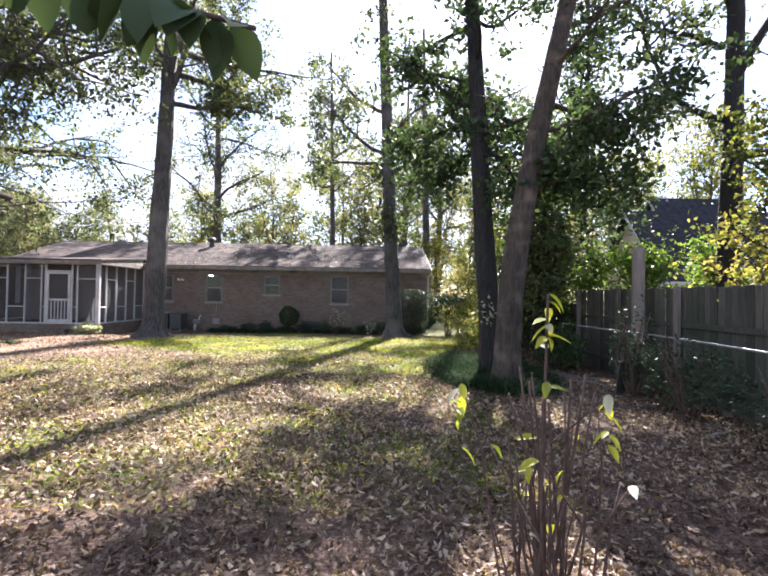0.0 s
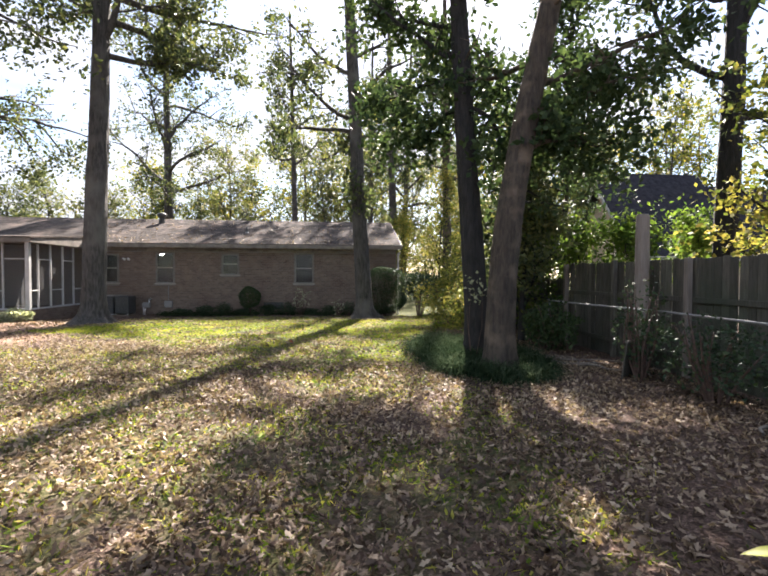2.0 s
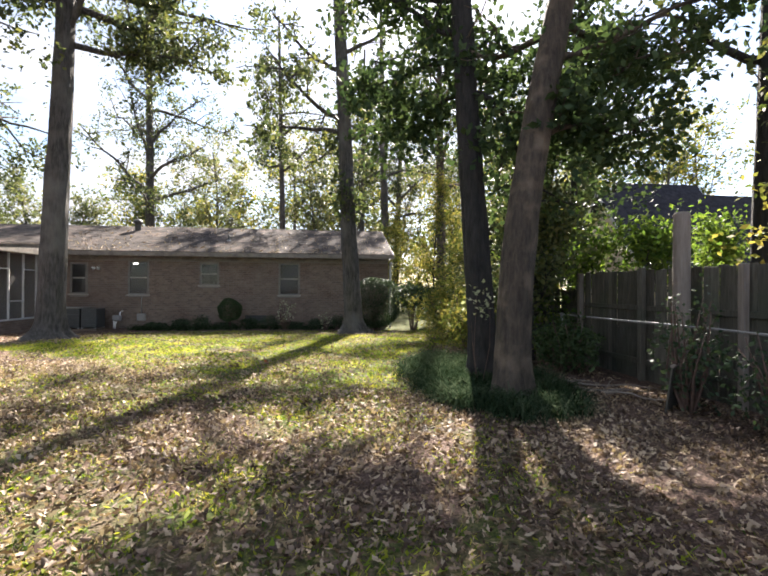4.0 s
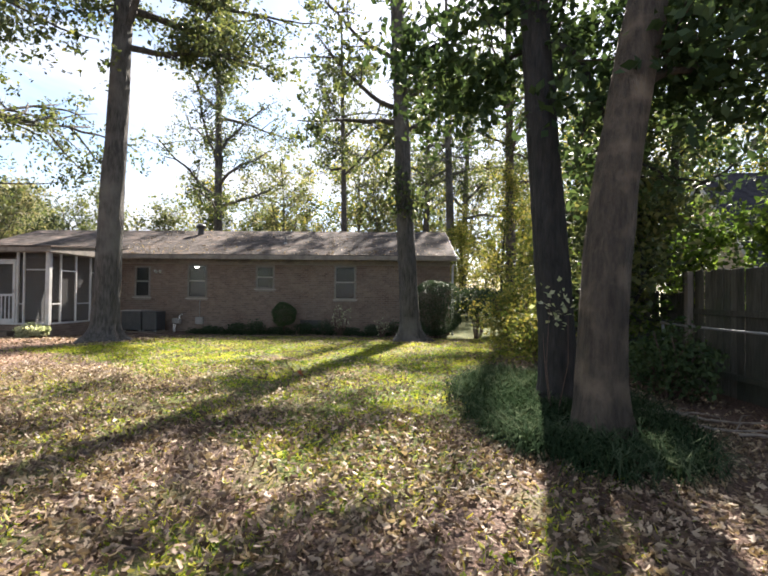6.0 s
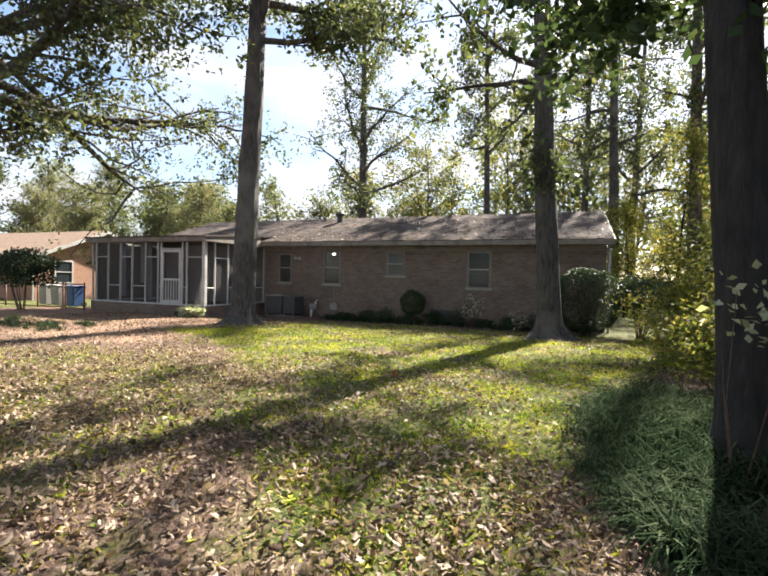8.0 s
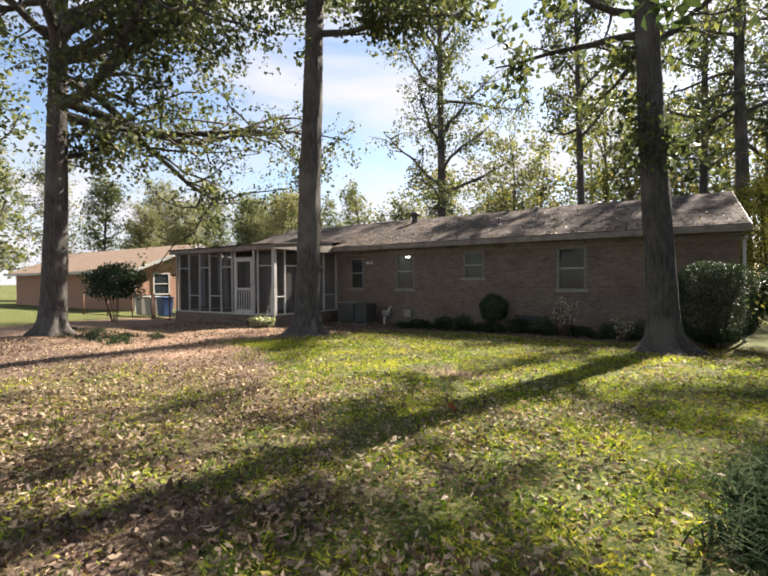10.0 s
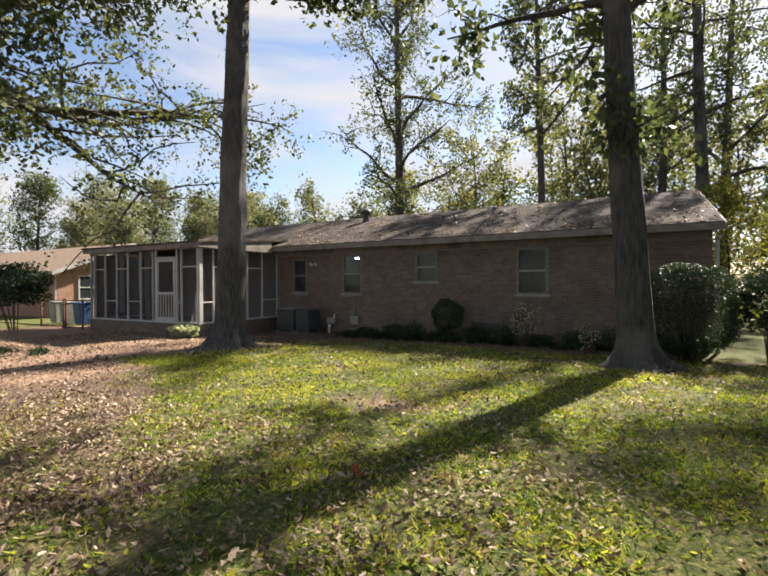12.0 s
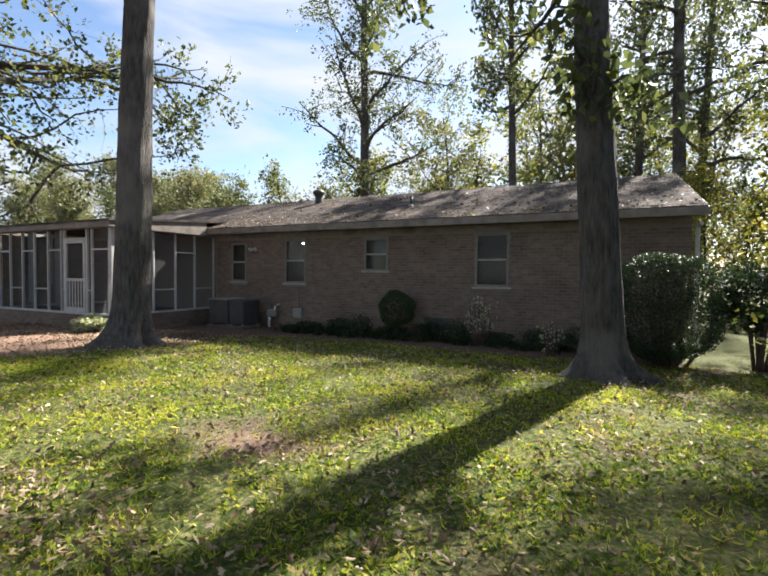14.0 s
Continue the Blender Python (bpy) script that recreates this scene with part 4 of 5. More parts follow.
def tree(name, label, base, h, r, crown0, spread, limbs, leaves, leaf, bark, foliage, seed, lean=(0, 0), flare=0.9, elev=(10, 50), lift=0.05, sigma=0.36, hang=0.25, extra=(), subs=6, category="tree", group="", skew=(0, 0), bend=0.0, roots=5, bow=None, stout=0.012, fine=False, taper=0.55, sprig=5, tail=0.0, crown1=0.97):
    """A tree: flared trunk, limbs with branches, and leaves in loose clumps along the branches."""
    rng = np.random.default_rng(seed)
    z0 = ground_z(base[0], base[1])
    top = thing(name, label, category, (base[0], base[1], z0), group)
    v, f = [], []
    zs = np.concatenate([[-0.25, -0.05, 0.05, 0.14, 0.25, 0.4, 0.6, 0.85, 1.2], np.arange(1.45, h * 0.55, 0.22 if fine else 0.9), np.linspace(h * 0.57, h, max(6, int(h * 0.6)))])
    wob = rng.uniform(0, 6.28, 4)
    pts, radii = [], []

    def axis(z):
        t = max(z, 0) / h
        k = bow[0] * (math.hypot(max(z, 0), bow[1]) - bow[1]) if bow else lean[0] * t
        return Vector((k + bend * math.sin(t * 5 + wob[0]) * t, lean[1] * t + bend * math.cos(t * 4 + wob[1]) * t, z))

    for z in zs:
        t = max(z, 0) / h
        pts.append(axis(z))
        radii.append(r * (1 - 0.72 * t ** 1.1) * (1 + flare * math.exp(-max(z, 0) / 0.22)))
    ph = rng.uniform(0, 6.28, 3)

    def lobes(i, a):
        z = max(zs[i], 0)
        e = math.exp(-z / 0.32)
        return 1 + 0.55 * flare * e * (max(0.0, math.cos(roots * 0.5 * a + ph[0])) ** 2 + max(0.0, math.cos(roots * 0.5 * a + ph[0] + 3.14159)) ** 2 - 0.5) + 0.13 * flare * e * math.cos((roots + 3) * a + ph[1]) + 0.035 * math.sin(3 * a + z * 0.9 + ph[2]) + 0.02 * math.sin(8 * a + z * 3.1) + 0.012 * rng.normal() + (0.05 * noise.noise(Vector((math.cos(a) * 2.5, math.sin(a) * 2.5, z * 0.7 + seed))) + 0.05 * noise.noise(Vector((math.cos(a) * 11, math.sin(a) * 11, z * 1.3 + seed))) if fine else 0.0)

    tube(v, f, pts, radii, 40 if fine else 18, lobes)
    raw("trunk", v, f, bark, top, True)

    def trunk_at(z):
        t = z / h
        return axis(z), r * (1 - 0.72 * t ** 1.1)

    v, f, tips = [], [], []
    plan = []
    for i in range(limbs):
        k = (i + 0.5) / limbs
        z = crown0 + (h * crown1 - crown0) * k
        az = i * 2.399 + rng.uniform(-0.4, 0.4)
        el = radians(rng.uniform(*elev) + 22 * k)
        ln = spread * (1 - taper * k) * rng.uniform(0.6, 1.2)
        way = Vector((math.cos(az) * math.cos(el) + skew[0], math.sin(az) * math.cos(el) + skew[1], math.sin(el)))
        plan.append((z, way, ln, lift, 1))
    for z, way, ln in extra:
        plan.append((z, Vector(way), ln, 0.05, 3 if ln > 1 else 1))
    for z, way, ln, up, rich in plan:
        p0, rr = trunk_at(z)
        path = grow(rng, p0, way, ln, 9, up, 0.17 if rich == 1 else 0.12)
        r0 = min(rr * 0.6, 0.022 + ln * stout)
        tube(v, f, path, [r0 * (1 - 0.85 * j / 9) + 0.006 for j in range(10)], 7 if fine else 5)
        for s in range(subs):
            j = 2 + int((s + rng.uniform(0, 0.9)) / subs * 7)
            j = min(j, 9)
            d0 = (path[j] - path[j - 1]).normalized()
            side = Vector(rng.normal(size=3))
            side.z = side.z * 0.5 + 0.05
            twig = grow(rng, path[j], d0 * 0.6 + side.normalized(), ln * rng.uniform(0.22, 0.45), 5, 0.0, 0.22)
            tube(v, f, twig, [r0 * 0.34 * (1 - 0.8 * q / 5) + 0.004 for q in range(6)], 4 if fine else 3)
            for q in (2, 3, 4, 5):
                tips += [twig[q]] * rich
            for _ in range(2):
                q = int(rng.integers(1, 5))
                tw = grow(rng, twig[q], Vector(rng.normal(size=3)) + d0 * 0.5, ln * rng.uniform(0.1, 0.2), 3, -0.05, 0.25)
                if fine:
                    tube(v, f, tw, [0.012, 0.009, 0.006, 0.003], 3)
                tips += [tw[1], tw[2], tw[3]] * rich
    tagged(raw("branchwork", v, f, bark, top, True), kind="stuff")
    if leaves:
        tips = np.array([tuple(p) for p in tips])
        keep = tips[rng.permutation(len(tips))[: max(8, int(len(tips) * 0.8))]]
        wt_ = rng.gamma(0.55, size=len(keep)) + 0.02
        nc = leaves // sprig
        c = keep[rng.choice(len(keep), nc, p=wt_ / wt_.sum())]
        c = c + rng.normal(size=(nc, 3)) * (sigma * rng.uniform(0.3, 1.0, (nc, 1))) * np.array([1, 1, 0.75]) - np.array([0, 0, tail]) * rng.uniform(0, 1, (nc, 1)) ** 2
        c = np.repeat(c, sprig, axis=0) + rng.normal(size=(nc * sprig, 3)) * leaf * 0.75
        quads("crown", leaf_quads(rng, c, leaf, 0.25, hang), foliage, top)
    return top


tree("oak_tree", "tall straight oak trunk with flared roots on the lawn", (-8.72, 17.65), 21, 0.38, 9.0, 5.5, 11, 12000, 0.17, BARK, LEAF_OAK, 11, (0.7, 0.3), 0.95, fine=True, extra=((9.2, (0.85, 0.35, -0.05), 4.5), (10.4, (0.85, 0.45, -0.12), 5.5), (11.0, (-0.6, 0.7, 0.2), 4.5), (11.5, (0.7, 0.8, 0.0), 6.0)), subs=8, hang=0.5, stout=0.018)
tree("oak_tree", "tall leaning oak trunk with spreading roots by the house", (0.7, 19.3), 24, 0.32, 6.8, 4.2, 8, 3000, 0.19, BARK, LEAF_OAK, 12, (-1.15, 0.5), 1.15, fine=True, hang=0.9, subs=5, elev=(-25, 25), lift=0.0, extra=((7.4, (-0.95, -0.1, 0.15), 3.6), (7.9, (-0.7, -0.6, 0.1), 3.6), (8.6, (0.9, 0.2, 0.1), 2.8), (8.2, (0.8, -0.4, 0.1), 3.4), (4.3, (-0.5, -0.8, 0.3), 0.7), (4.7, (0.6, -0.7, 0.3), 0.6), (5.2, (-0.3, -0.9, 0.3), 0.8)), sigma=0.45, stout=0.02, taper=0.3, sprig=10, tail=0.4, crown1=0.5)
tree("oak_tree", "dark leaning tree trunk in the lilyturf bed", (2.57, 10.35), 17, 0.25, 4.7, 3.4, 11, 9000, 0.15, BARK_DARK, LEAF_DARK, 13, (-0.85, 1.0), 0.45, fine=True, hang=0.6, subs=6, elev=(-20, 25), sigma=0.38, taper=0.2, tail=0.5, sprig=10, extra=((5.2, (-0.6, 0.75, 0.1), 2.0), (5.8, (-0.7, 0.65, 0.1), 2.3), (7.0, (-0.6, 0.8, 0.1), 2.8), (8.4, (-0.5, 0.85, 0.1), 3.2), (5.0, (0.5, 0.8, 0.1), 2.4), (5.7, (0.5, 0.8, 0.1), 2.5), (6.6, (0.3, 0.9, 0.05), 2.6)))
tree("oak_tree", "smooth tan trunk leaning outwards in the lilyturf bed", (2.53, 9.03), 16, 0.265, 4.2, 3.6, 12, 9500, 0.15, BARK_SMOOTH, LEAF_DARK, 14, (4.0, 0.8), 0.4, fine=True, hang=0.6, subs=9, skew=(0.2, 0.15), bow=(0.27, 4.0), elev=(-25, 20), sigma=0.38, taper=0.2, tail=0.6, sprig=9, extra=((3.9, (0.9, 0.5, 0.1), 2.4), (4.6, (0.7, 0.7, 0.1), 2.6), (5.2, (0.95, -0.1, 0.1), 3.0), (5.8, (0.8, 0.5, 0.1), 3.0)))
tree("oak_tree", "dark tree trunk standing behind the wooden fence", (7.9, 10.2), 18, 0.25, 4.6, 5.0, 15, 9000, 0.155, BARK_DARK, LEAF_OAK, 15, (0.5, 0.0), 0.3, fine=True, subs=8, stout=0.018, taper=0.3, hang=0.4)
# extra tree, set sunward of the right-hand ground to throw shade on it
tree("oak_tree", "slim dark tree added to shade the ground by the fence", (6.5, 14.6), 11, 0.12, 3.6, 3.0, 17, 5000, 0.15, BARK_DARK, LEAF_DARK, 23, (0.3, 0.0), 0.3, subs=7, sigma=0.45, taper=0.3, tail=0.4)
tree("oak_tree", "large oak with a long low limb over the yard", (-15.7, 13.6), 17, 0.37, 7.6, 7.0, 14, 31000, 0.16, BARK, LEAF_OAK, 16, (0.3, 0.4), 0.7, fine=True, elev=(0, 35), extra=((7.3, (0.9, 0.42, -0.05), 8.5), (7.4, (0.08, 1.0, -0.12), 10.0), (8.2, (-0.05, 1.0, 0.0), 11.0), (7.0, (0.2, 0.95, -0.2), 9.5), (8.6, (0.75, 0.66, 0.15), 9.0), (7.2, (0.9, 0.2, -0.15), 7.0), (10.0, (0.6, 0.8, 0.15), 8.5), (5.6, (0.0, 0.9, 0.2), 3.5), (8.8, (0.9, 0.3, 0.15), 7.5), (9.4, (0.85, 0.5, 0.2), 9.0)), subs=11, hang=0.6, stout=0.02, sigma=0.5, sprig=7, tail=1.1)
tree("pine_tree", "tall slender tree behind the house roof", (-12.8, 36.5), 25, 0.36, 5.0, 6.4, 24, 17000, 0.19, BARK, LEAF_OAK, 17, (-0.3, 0), 0.3, subs=9, elev=(10, 45), sigma=0.55, lift=0.03, taper=0.3, stout=0.02, sprig=7, tail=0.5)
tree("pine_tree", "tall slender tree behind the house roof", (-3.3, 34.5), 20.5, 0.24, 9.5, 3.6, 16, 5500, 0.2, BARK, LEAF_OAK, 18, (-0.5, 0), 0.3, hang=0.8, elev=(-10, 30), subs=7, taper=0.1, stout=0.02, sprig=7, tail=0.6, crown1=0.85)
tree("pine_tree", "tall slender tree beyond the roof gable", (4.1, 37.0), 24, 0.36, 10.0, 4.4, 11, 2600, 0.2, BARK, LEAF_OAK, 19, (-0.6, 0), 0.3, hang=0.9, elev=(-10, 30), taper=0.2, stout=0.02, tail=0.8, crown1=0.68)
tree("pine_tree", "tall slender tree beyond the roof gable", (5.7, 44.0), 24, 0.30, 8.0, 5.0, 14, 4200, 0.22, BARK, LEAF_OAK, 20, (0.8, 0), 0.3, hang=0.8, elev=(-10, 30), taper=0.2, stout=0.02, tail=0.8, crown1=0.78)
tree("pine_tree", "tall slender tree behind the house roof", (2.4, 41.0), 22, 0.28, 8.0, 4.5, 14, 3800, 0.21, BARK, LEAF_OAK, 21, (0.2, 0), 0.3, hang=0.8, elev=(-10, 30), taper=0.2, stout=0.02, tail=0.8, crown1=0.8)
tree("pine_tree", "pale tall trunk beyond the shrubs", (6.7, 30.0), 23, 0.31, 8.0, 4.2, 15, 5200, 0.18, BARK_SMOOTH, LEAF_OAK, 22, (-0.4, 0), 0.3, hang=0.8, elev=(-10, 30), taper=0.2, stout=0.022, tail=0.6, crown1=0.68)
# understory between the two leaning trunks and the fence
for i, (x, y, hh, sp) in enumerate(((4.3, 12.3, 4.4, 1.6), (5.0, 14.6, 6.0, 1.8), (4.9, 18.0, 4.4, 1.5), (4.7, 13.2, 3.2, 1.3), (4.9, 16.4, 4.0, 1.5))):
    tree("understory_tree", "small dense dark evergreen tree beside the fence", (x, y), hh, 0.08, 0.5, sp, 17, (6200, 8000, 4500, 3200, 4500)[i], 0.125, BARK_DARK, (LEAF_OAK, LEAF_DARK, LEAF_YELLOW, LEAF_FRESH, LEAF_OAK)[i], 40 + i, (0.2, 0.1), 0.3, sigma=0.4, subs=6, group="small trees by the fence", bend=0.15)
for i, (x, y, hh, sp) in enumerate(((7.3, 8.4, 5.2, 1.7), (7.0, 12.0, 2.9, 1.3), (7.6, 6.4, 5.0, 1.5), (9.8, 13.2, 3.2, 1.2), (6.3, 13.4, 2.9, 1.4))):
    tree("understory_tree", "yellow-green small tree behind the wooden fence", (x, y), hh, 0.06, 1.4, sp, 13, 2600, 0.12, BARK_DARK, (LEAF_YELLOW, LEAF_FRESH, LEAF_YELLOW, LEAF_FRESH, LEAF_FRESH)[i], 50 + i, (0.2, 0.1), 0.3, sigma=0.33, subs=5, group="small trees behind the fence", bend=0.15)
# woods behind the houses
rng = np.random.default_rng(77)
WOODS = "woods behind the house"
for i in range(36):
    x = -46 + i * 2.3 + rng.uniform(-1.2, 1.2)
    y = rng.uniform(43, 58) - (6 if x > 8 else 0)
    hh = np.interp(x, [-46, -22, -14, 20], [10, 9.5, 13.5, 15]) * rng.uniform(0.72, 1.18)
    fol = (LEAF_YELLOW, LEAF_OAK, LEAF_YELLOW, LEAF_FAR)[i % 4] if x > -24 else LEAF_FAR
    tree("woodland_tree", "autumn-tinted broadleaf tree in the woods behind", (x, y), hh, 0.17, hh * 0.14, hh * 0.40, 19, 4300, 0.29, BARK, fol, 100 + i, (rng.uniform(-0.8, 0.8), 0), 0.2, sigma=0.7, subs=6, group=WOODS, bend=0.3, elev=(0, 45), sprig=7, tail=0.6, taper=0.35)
for i in range(16):
    a = radians(96 + i * 5.2)
    d = rng.uniform(46, 62)
    x, y = d * math.cos(a) * 1.15 - 6, 2 + d * math.sin(a)
    if y > 30 and x > -40:
        continue
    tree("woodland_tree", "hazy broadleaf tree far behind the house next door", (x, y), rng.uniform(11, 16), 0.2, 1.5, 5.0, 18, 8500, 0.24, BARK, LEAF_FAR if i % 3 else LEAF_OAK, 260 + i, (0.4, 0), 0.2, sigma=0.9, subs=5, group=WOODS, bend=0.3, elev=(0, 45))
for i in range(12):
    x, y = 4.6 + (i % 4) * 2.2 + rng.uniform(-0.6, 0.6), 26 + (i // 4) * 5 + rng.uniform(-1, 1)
    tree("sapling", "thin yellow-green sapling beside the house", (x, y), rng.uniform(4.5, 8), 0.05, 0.8, 1.8, 13, 4200, 0.12, BARK_DARK, LEAF_YELLOW, 160 + i, (0.2, 0), 0.1, sigma=0.4, subs=5, group="saplings beside the house", bend=0.2)
for i in range(13):
    x, y = -52 + i * 2.3 + rng.uniform(-1, 1), rng.uniform(34, 41)
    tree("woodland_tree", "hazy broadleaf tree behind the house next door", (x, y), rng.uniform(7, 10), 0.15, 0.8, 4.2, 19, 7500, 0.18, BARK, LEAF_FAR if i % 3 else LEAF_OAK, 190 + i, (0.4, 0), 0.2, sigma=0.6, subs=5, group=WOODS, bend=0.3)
for i, (x, y) in enumerate(((-30, 10), (-27, 3), (-33, 16.5), (-12, -17), (13, 4))):
    tree("yard_tree", "tall broadleaf tree at the edge of the yard", (x, y), 17, 0.3, 1.5, 6.0, 18, 4000, 0.32, BARK, LEAF_OAK, 220 + i, (0.5, 0), 0.4, sigma=0.7, subs=5, group="trees round the yard")


# ---- shrubs ----
def shrub(name, label, at, rx, ry, h, leaves, leaf, foliage, seed, stems=9, hollow=0.55, z_low=0.0, category="shrub", wood=TWIG, hang=0.0, lump=0.12, thick=1.0):
    """A shrub: stems from the ground and a lumpy shell of leaves with gaps."""
    rng = np.random.default_rng(seed)
    g = ground_z(*at)
    top = thing(name, label, category, (at[0], at[1], g))
    for i in range(stems):
        v, f = [], []
        a = rng.uniform(0, 6.28)
        q = rng.uniform(0.2, 0.8)
        end = Vector((math.cos(a) * rx * q, math.sin(a) * ry * q, h * rng.uniform(0.6, 0.95)))
        s = Vector((end.x * 0.2, end.y * 0.2, -0.05))
        mid = (s + end) / 2 + Vector(rng.normal(size=3)) * 0.06
        tube(v, f, [s, s.lerp(mid, 0.5), mid, mid.lerp(end, 0.5), end], [thick * q for q in (0.022, 0.019, 0.016, 0.012, 0.006)], 6)
        raw("stem", v, f, wood, top, True)
    d = rng.normal(size=(leaves, 3))
    d /= np.linalg.norm(d, axis=1, keepdims=True)
    rad = hollow + (1 - hollow) * rng.uniform(0, 1, leaves) ** 0.6
    ph = rng.uniform(0, 6.28, 6)
    lum = 1 + lump * (np.sin(5 * d[:, 0] + ph[0]) + np.sin(6 * d[:, 1] + ph[1]) + np.sin(7 * d[:, 2] + ph[2]))
    hc = (h - z_low) / 2
    c = d * (rad * lum)[:, None] * np.array([rx, ry, hc]) + np.array([0, 0, z_low + hc])
    c = c[c[:, 2] > 0.02]
    quads("foliage", leaf_quads(rng, c, leaf, 0.15, hang), foliage, top)
    return top


shrub("boxwood", "large dark rounded evergreen shrub at the house corner", (1.75, 21.3), 0.95, 0.95, 2.35, 26000, 0.042, LEAF_GLOSS, 301, hollow=0.78, lump=0.05)
shrub("camellia", "glossy-leaved multi-stemmed shrub beside the house", (3.35, 21.7), 0.95, 0.9, 2.0, 5200, 0.085, LEAF_GLOSS, 302, stems=12, z_low=0.75, hollow=0.4)
shrub("camellia", "glossy-leaved multi-stemmed shrub beside the house", (4.7, 22.6), 0.9, 0.9, 1.8, 3500, 0.085, LEAF_GLOSS, 303, stems=10, z_low=0.6, hollow=0.4)
shrub("spiraea", "wispy yellow-green shrub at the lawn's edge", (3.5, 16.2), 1.05, 1.2, 2.0, 7000, 0.075, LEAF_YELLOW, 304, stems=16, hollow=0.15, lump=0.25)
shrub("spiraea", "wispy yellow-green shrub at the lawn's edge", (3.3, 13.6), 0.8, 0.9, 1.5, 3800, 0.07, LEAF_YELLOW, 305, stems=12, hollow=0.15, lump=0.25)
ball = shrub("topiary", "dark ball-shaped clipped shrub against the wall", (-4.35, 22.3), 0.5, 0.45, 1.32, 5200, 0.05, LEAF_DARK, 306, stems=5, z_low=0.3, hollow=0.75, lump=0.04)
shrub("rose_bush", "thin rose bush with pale leaves by the wall", (-2.05, 22.1), 0.45, 0.4, 1.25, 170, 0.08, LEAF_PALE, 307, stems=12, hollow=0.2, z_low=0.2)
shrub("rose_bush", "thin pale-leaved bush by the wall", (-0.35, 21.6), 0.3, 0.3, 0.8, 90, 0.08, LEAF_PALE, 308, stems=8, hollow=0.2)
shrub("variegated_shrub", "low variegated white and green shrub by the porch", (-12.0, 18.85), 0.55, 0.4, 0.45, 1500, 0.12, LEAF_PALE, 309, stems=6, hollow=0.3)
shrub("holly", "dark shrub with bright leaves along the fence", (4.55, 6.6), 0.55, 1.0, 1.2, 1300, 0.06, LEAF_GLOSS, 310, stems=14, hollow=0.15)
shrub("holly", "dark shrub with bright leaves along the fence", (4.7, 4.8), 0.5, 1.0, 1.0, 1200, 0.06, LEAF_GLOSS, 311, stems=12, hollow=0.15)
shrub("holly", "thin straggling shrub along the fence", (4.5, 8.0), 0.4, 0.6, 1.6, 700, 0.07, LEAF_GLOSS, 312, stems=12, hollow=0.1)
shrub("holly", "dark shrub in the shade by the fence", (4.4, 10.9), 0.6, 0.9, 1.1, 2500, 0.08, LEAF_DARK, 313, stems=12, hollow=0.15)
shrub("pittosporum", "small leafy tree-like shrub by the wire fence", (-19.2, 17.3), 1.3, 1.1, 2.5, 5200, 0.11, LEAF_GLOSS, 314, stems=6, z_low=0.9, hollow=0.4)
for i in range(9):
    x = -7.4 + i * 0.95
    shrub("border_plant", "low dark plant in the bed along the wall", (x, 22.55 + 0.25 * math.sin(i * 2.1)), 0.45, 0.35, 0.32 + 0.14 * (i % 3), 700, 0.07, LEAF_GLOSS, 330 + i, stems=4, hollow=0.2)
# big leaves of a young sprout by the dark trunk, backlight put into their pale colour
shrub("sprout", "young sprout with large pale backlit leaves", (2.26, 9.72), 0.3, 0.3, 1.72, 40, 0.085, LEAF_PALE, 345, thick=0.35, stems=3, hollow=0.2, z_low=1.05)


def strap_clump(name, label, places, length, n, material, seed, spread=0.35):
    """Arching strap leaves: each blade three bent quads."""
    rng = np.random.default_rng(seed)
    out = []
    for (x, y) in places:
        g = ground_z(x, y)
        for _ in range(n):
            a = rng.uniform(0, 6.28)
            ln = length * rng.uniform(0.6, 1.2)
            el = rng.uniform(0.7, 1.35)
            d = np.array([math.cos(a), math.sin(a), 0.0])
            w = np.array([-d[1], d[0], 0.0]) * 0.007 * rng.uniform(0.7, 1.6)
            p = np.array([x, y, g]) + np.array([*rng.normal(size=2) * 0.06, 0])
            pts = []
            for k in range(4):
                pts.append(p.copy())
                p = p + (d * math.cos(el) + np.array([0, 0, math.sin(el)])) * ln / 3
                el -= rng.uniform(0.6, 1.05)
            for k in range(3):
                wa, wb = w * (1 - k * 0.25), w * (1 - (k + 1) * 0.28)
                pts[k + 1][2] = max(pts[k + 1][2], g + 0.01)
                out.append([pts[k] - wa, pts[k] + wa, pts[k + 1] + wb, pts[k + 1] - wb])
    return tagged(quads(name, np.array(out), material), label, "lilyturf", kind="stuff")


rng = np.random.default_rng(9)
spots = []
while len(spots) < 300:
    x, y = rng.uniform(0.85, 3.7), rng.uniform(7.6, 12.8)
    if ((x - 2.38) / 1.25) ** 2 + ((y - 10.2) / 2.5) ** 2 < 1 and math.hypot(x - 2.5, y - 10.35) > 0.34 and math.hypot(x - 2.53, y - 9.03) > 0.4:
        spots.append((x, y))
strap_clump("lilyturf", "dark arching lilyturf round the two trunks", spots, 0.49, 36, LIRIOPE, 10)
spots = [(rng.uniform(-16.8, -11.2), rng.uniform(13.2, 14.9)) for _ in range(90)]
strap_clump("lilyturf", "low ivy and grass bed round the oak", [s for s in spots if math.hypot(s[0] + 15.5, s[1] - 13.7) > 0.6], 0.3, 22, LIRIOPE, 12)

spots = [(rng.uniform(-8.3, 0.0), rng.uniform(21.9, 22.8)) for _ in range(170)]
strap_clump("lilyturf", "dark lilyturf border along the brick wall", spots, 0.42, 20, LIRIOPE, 15)

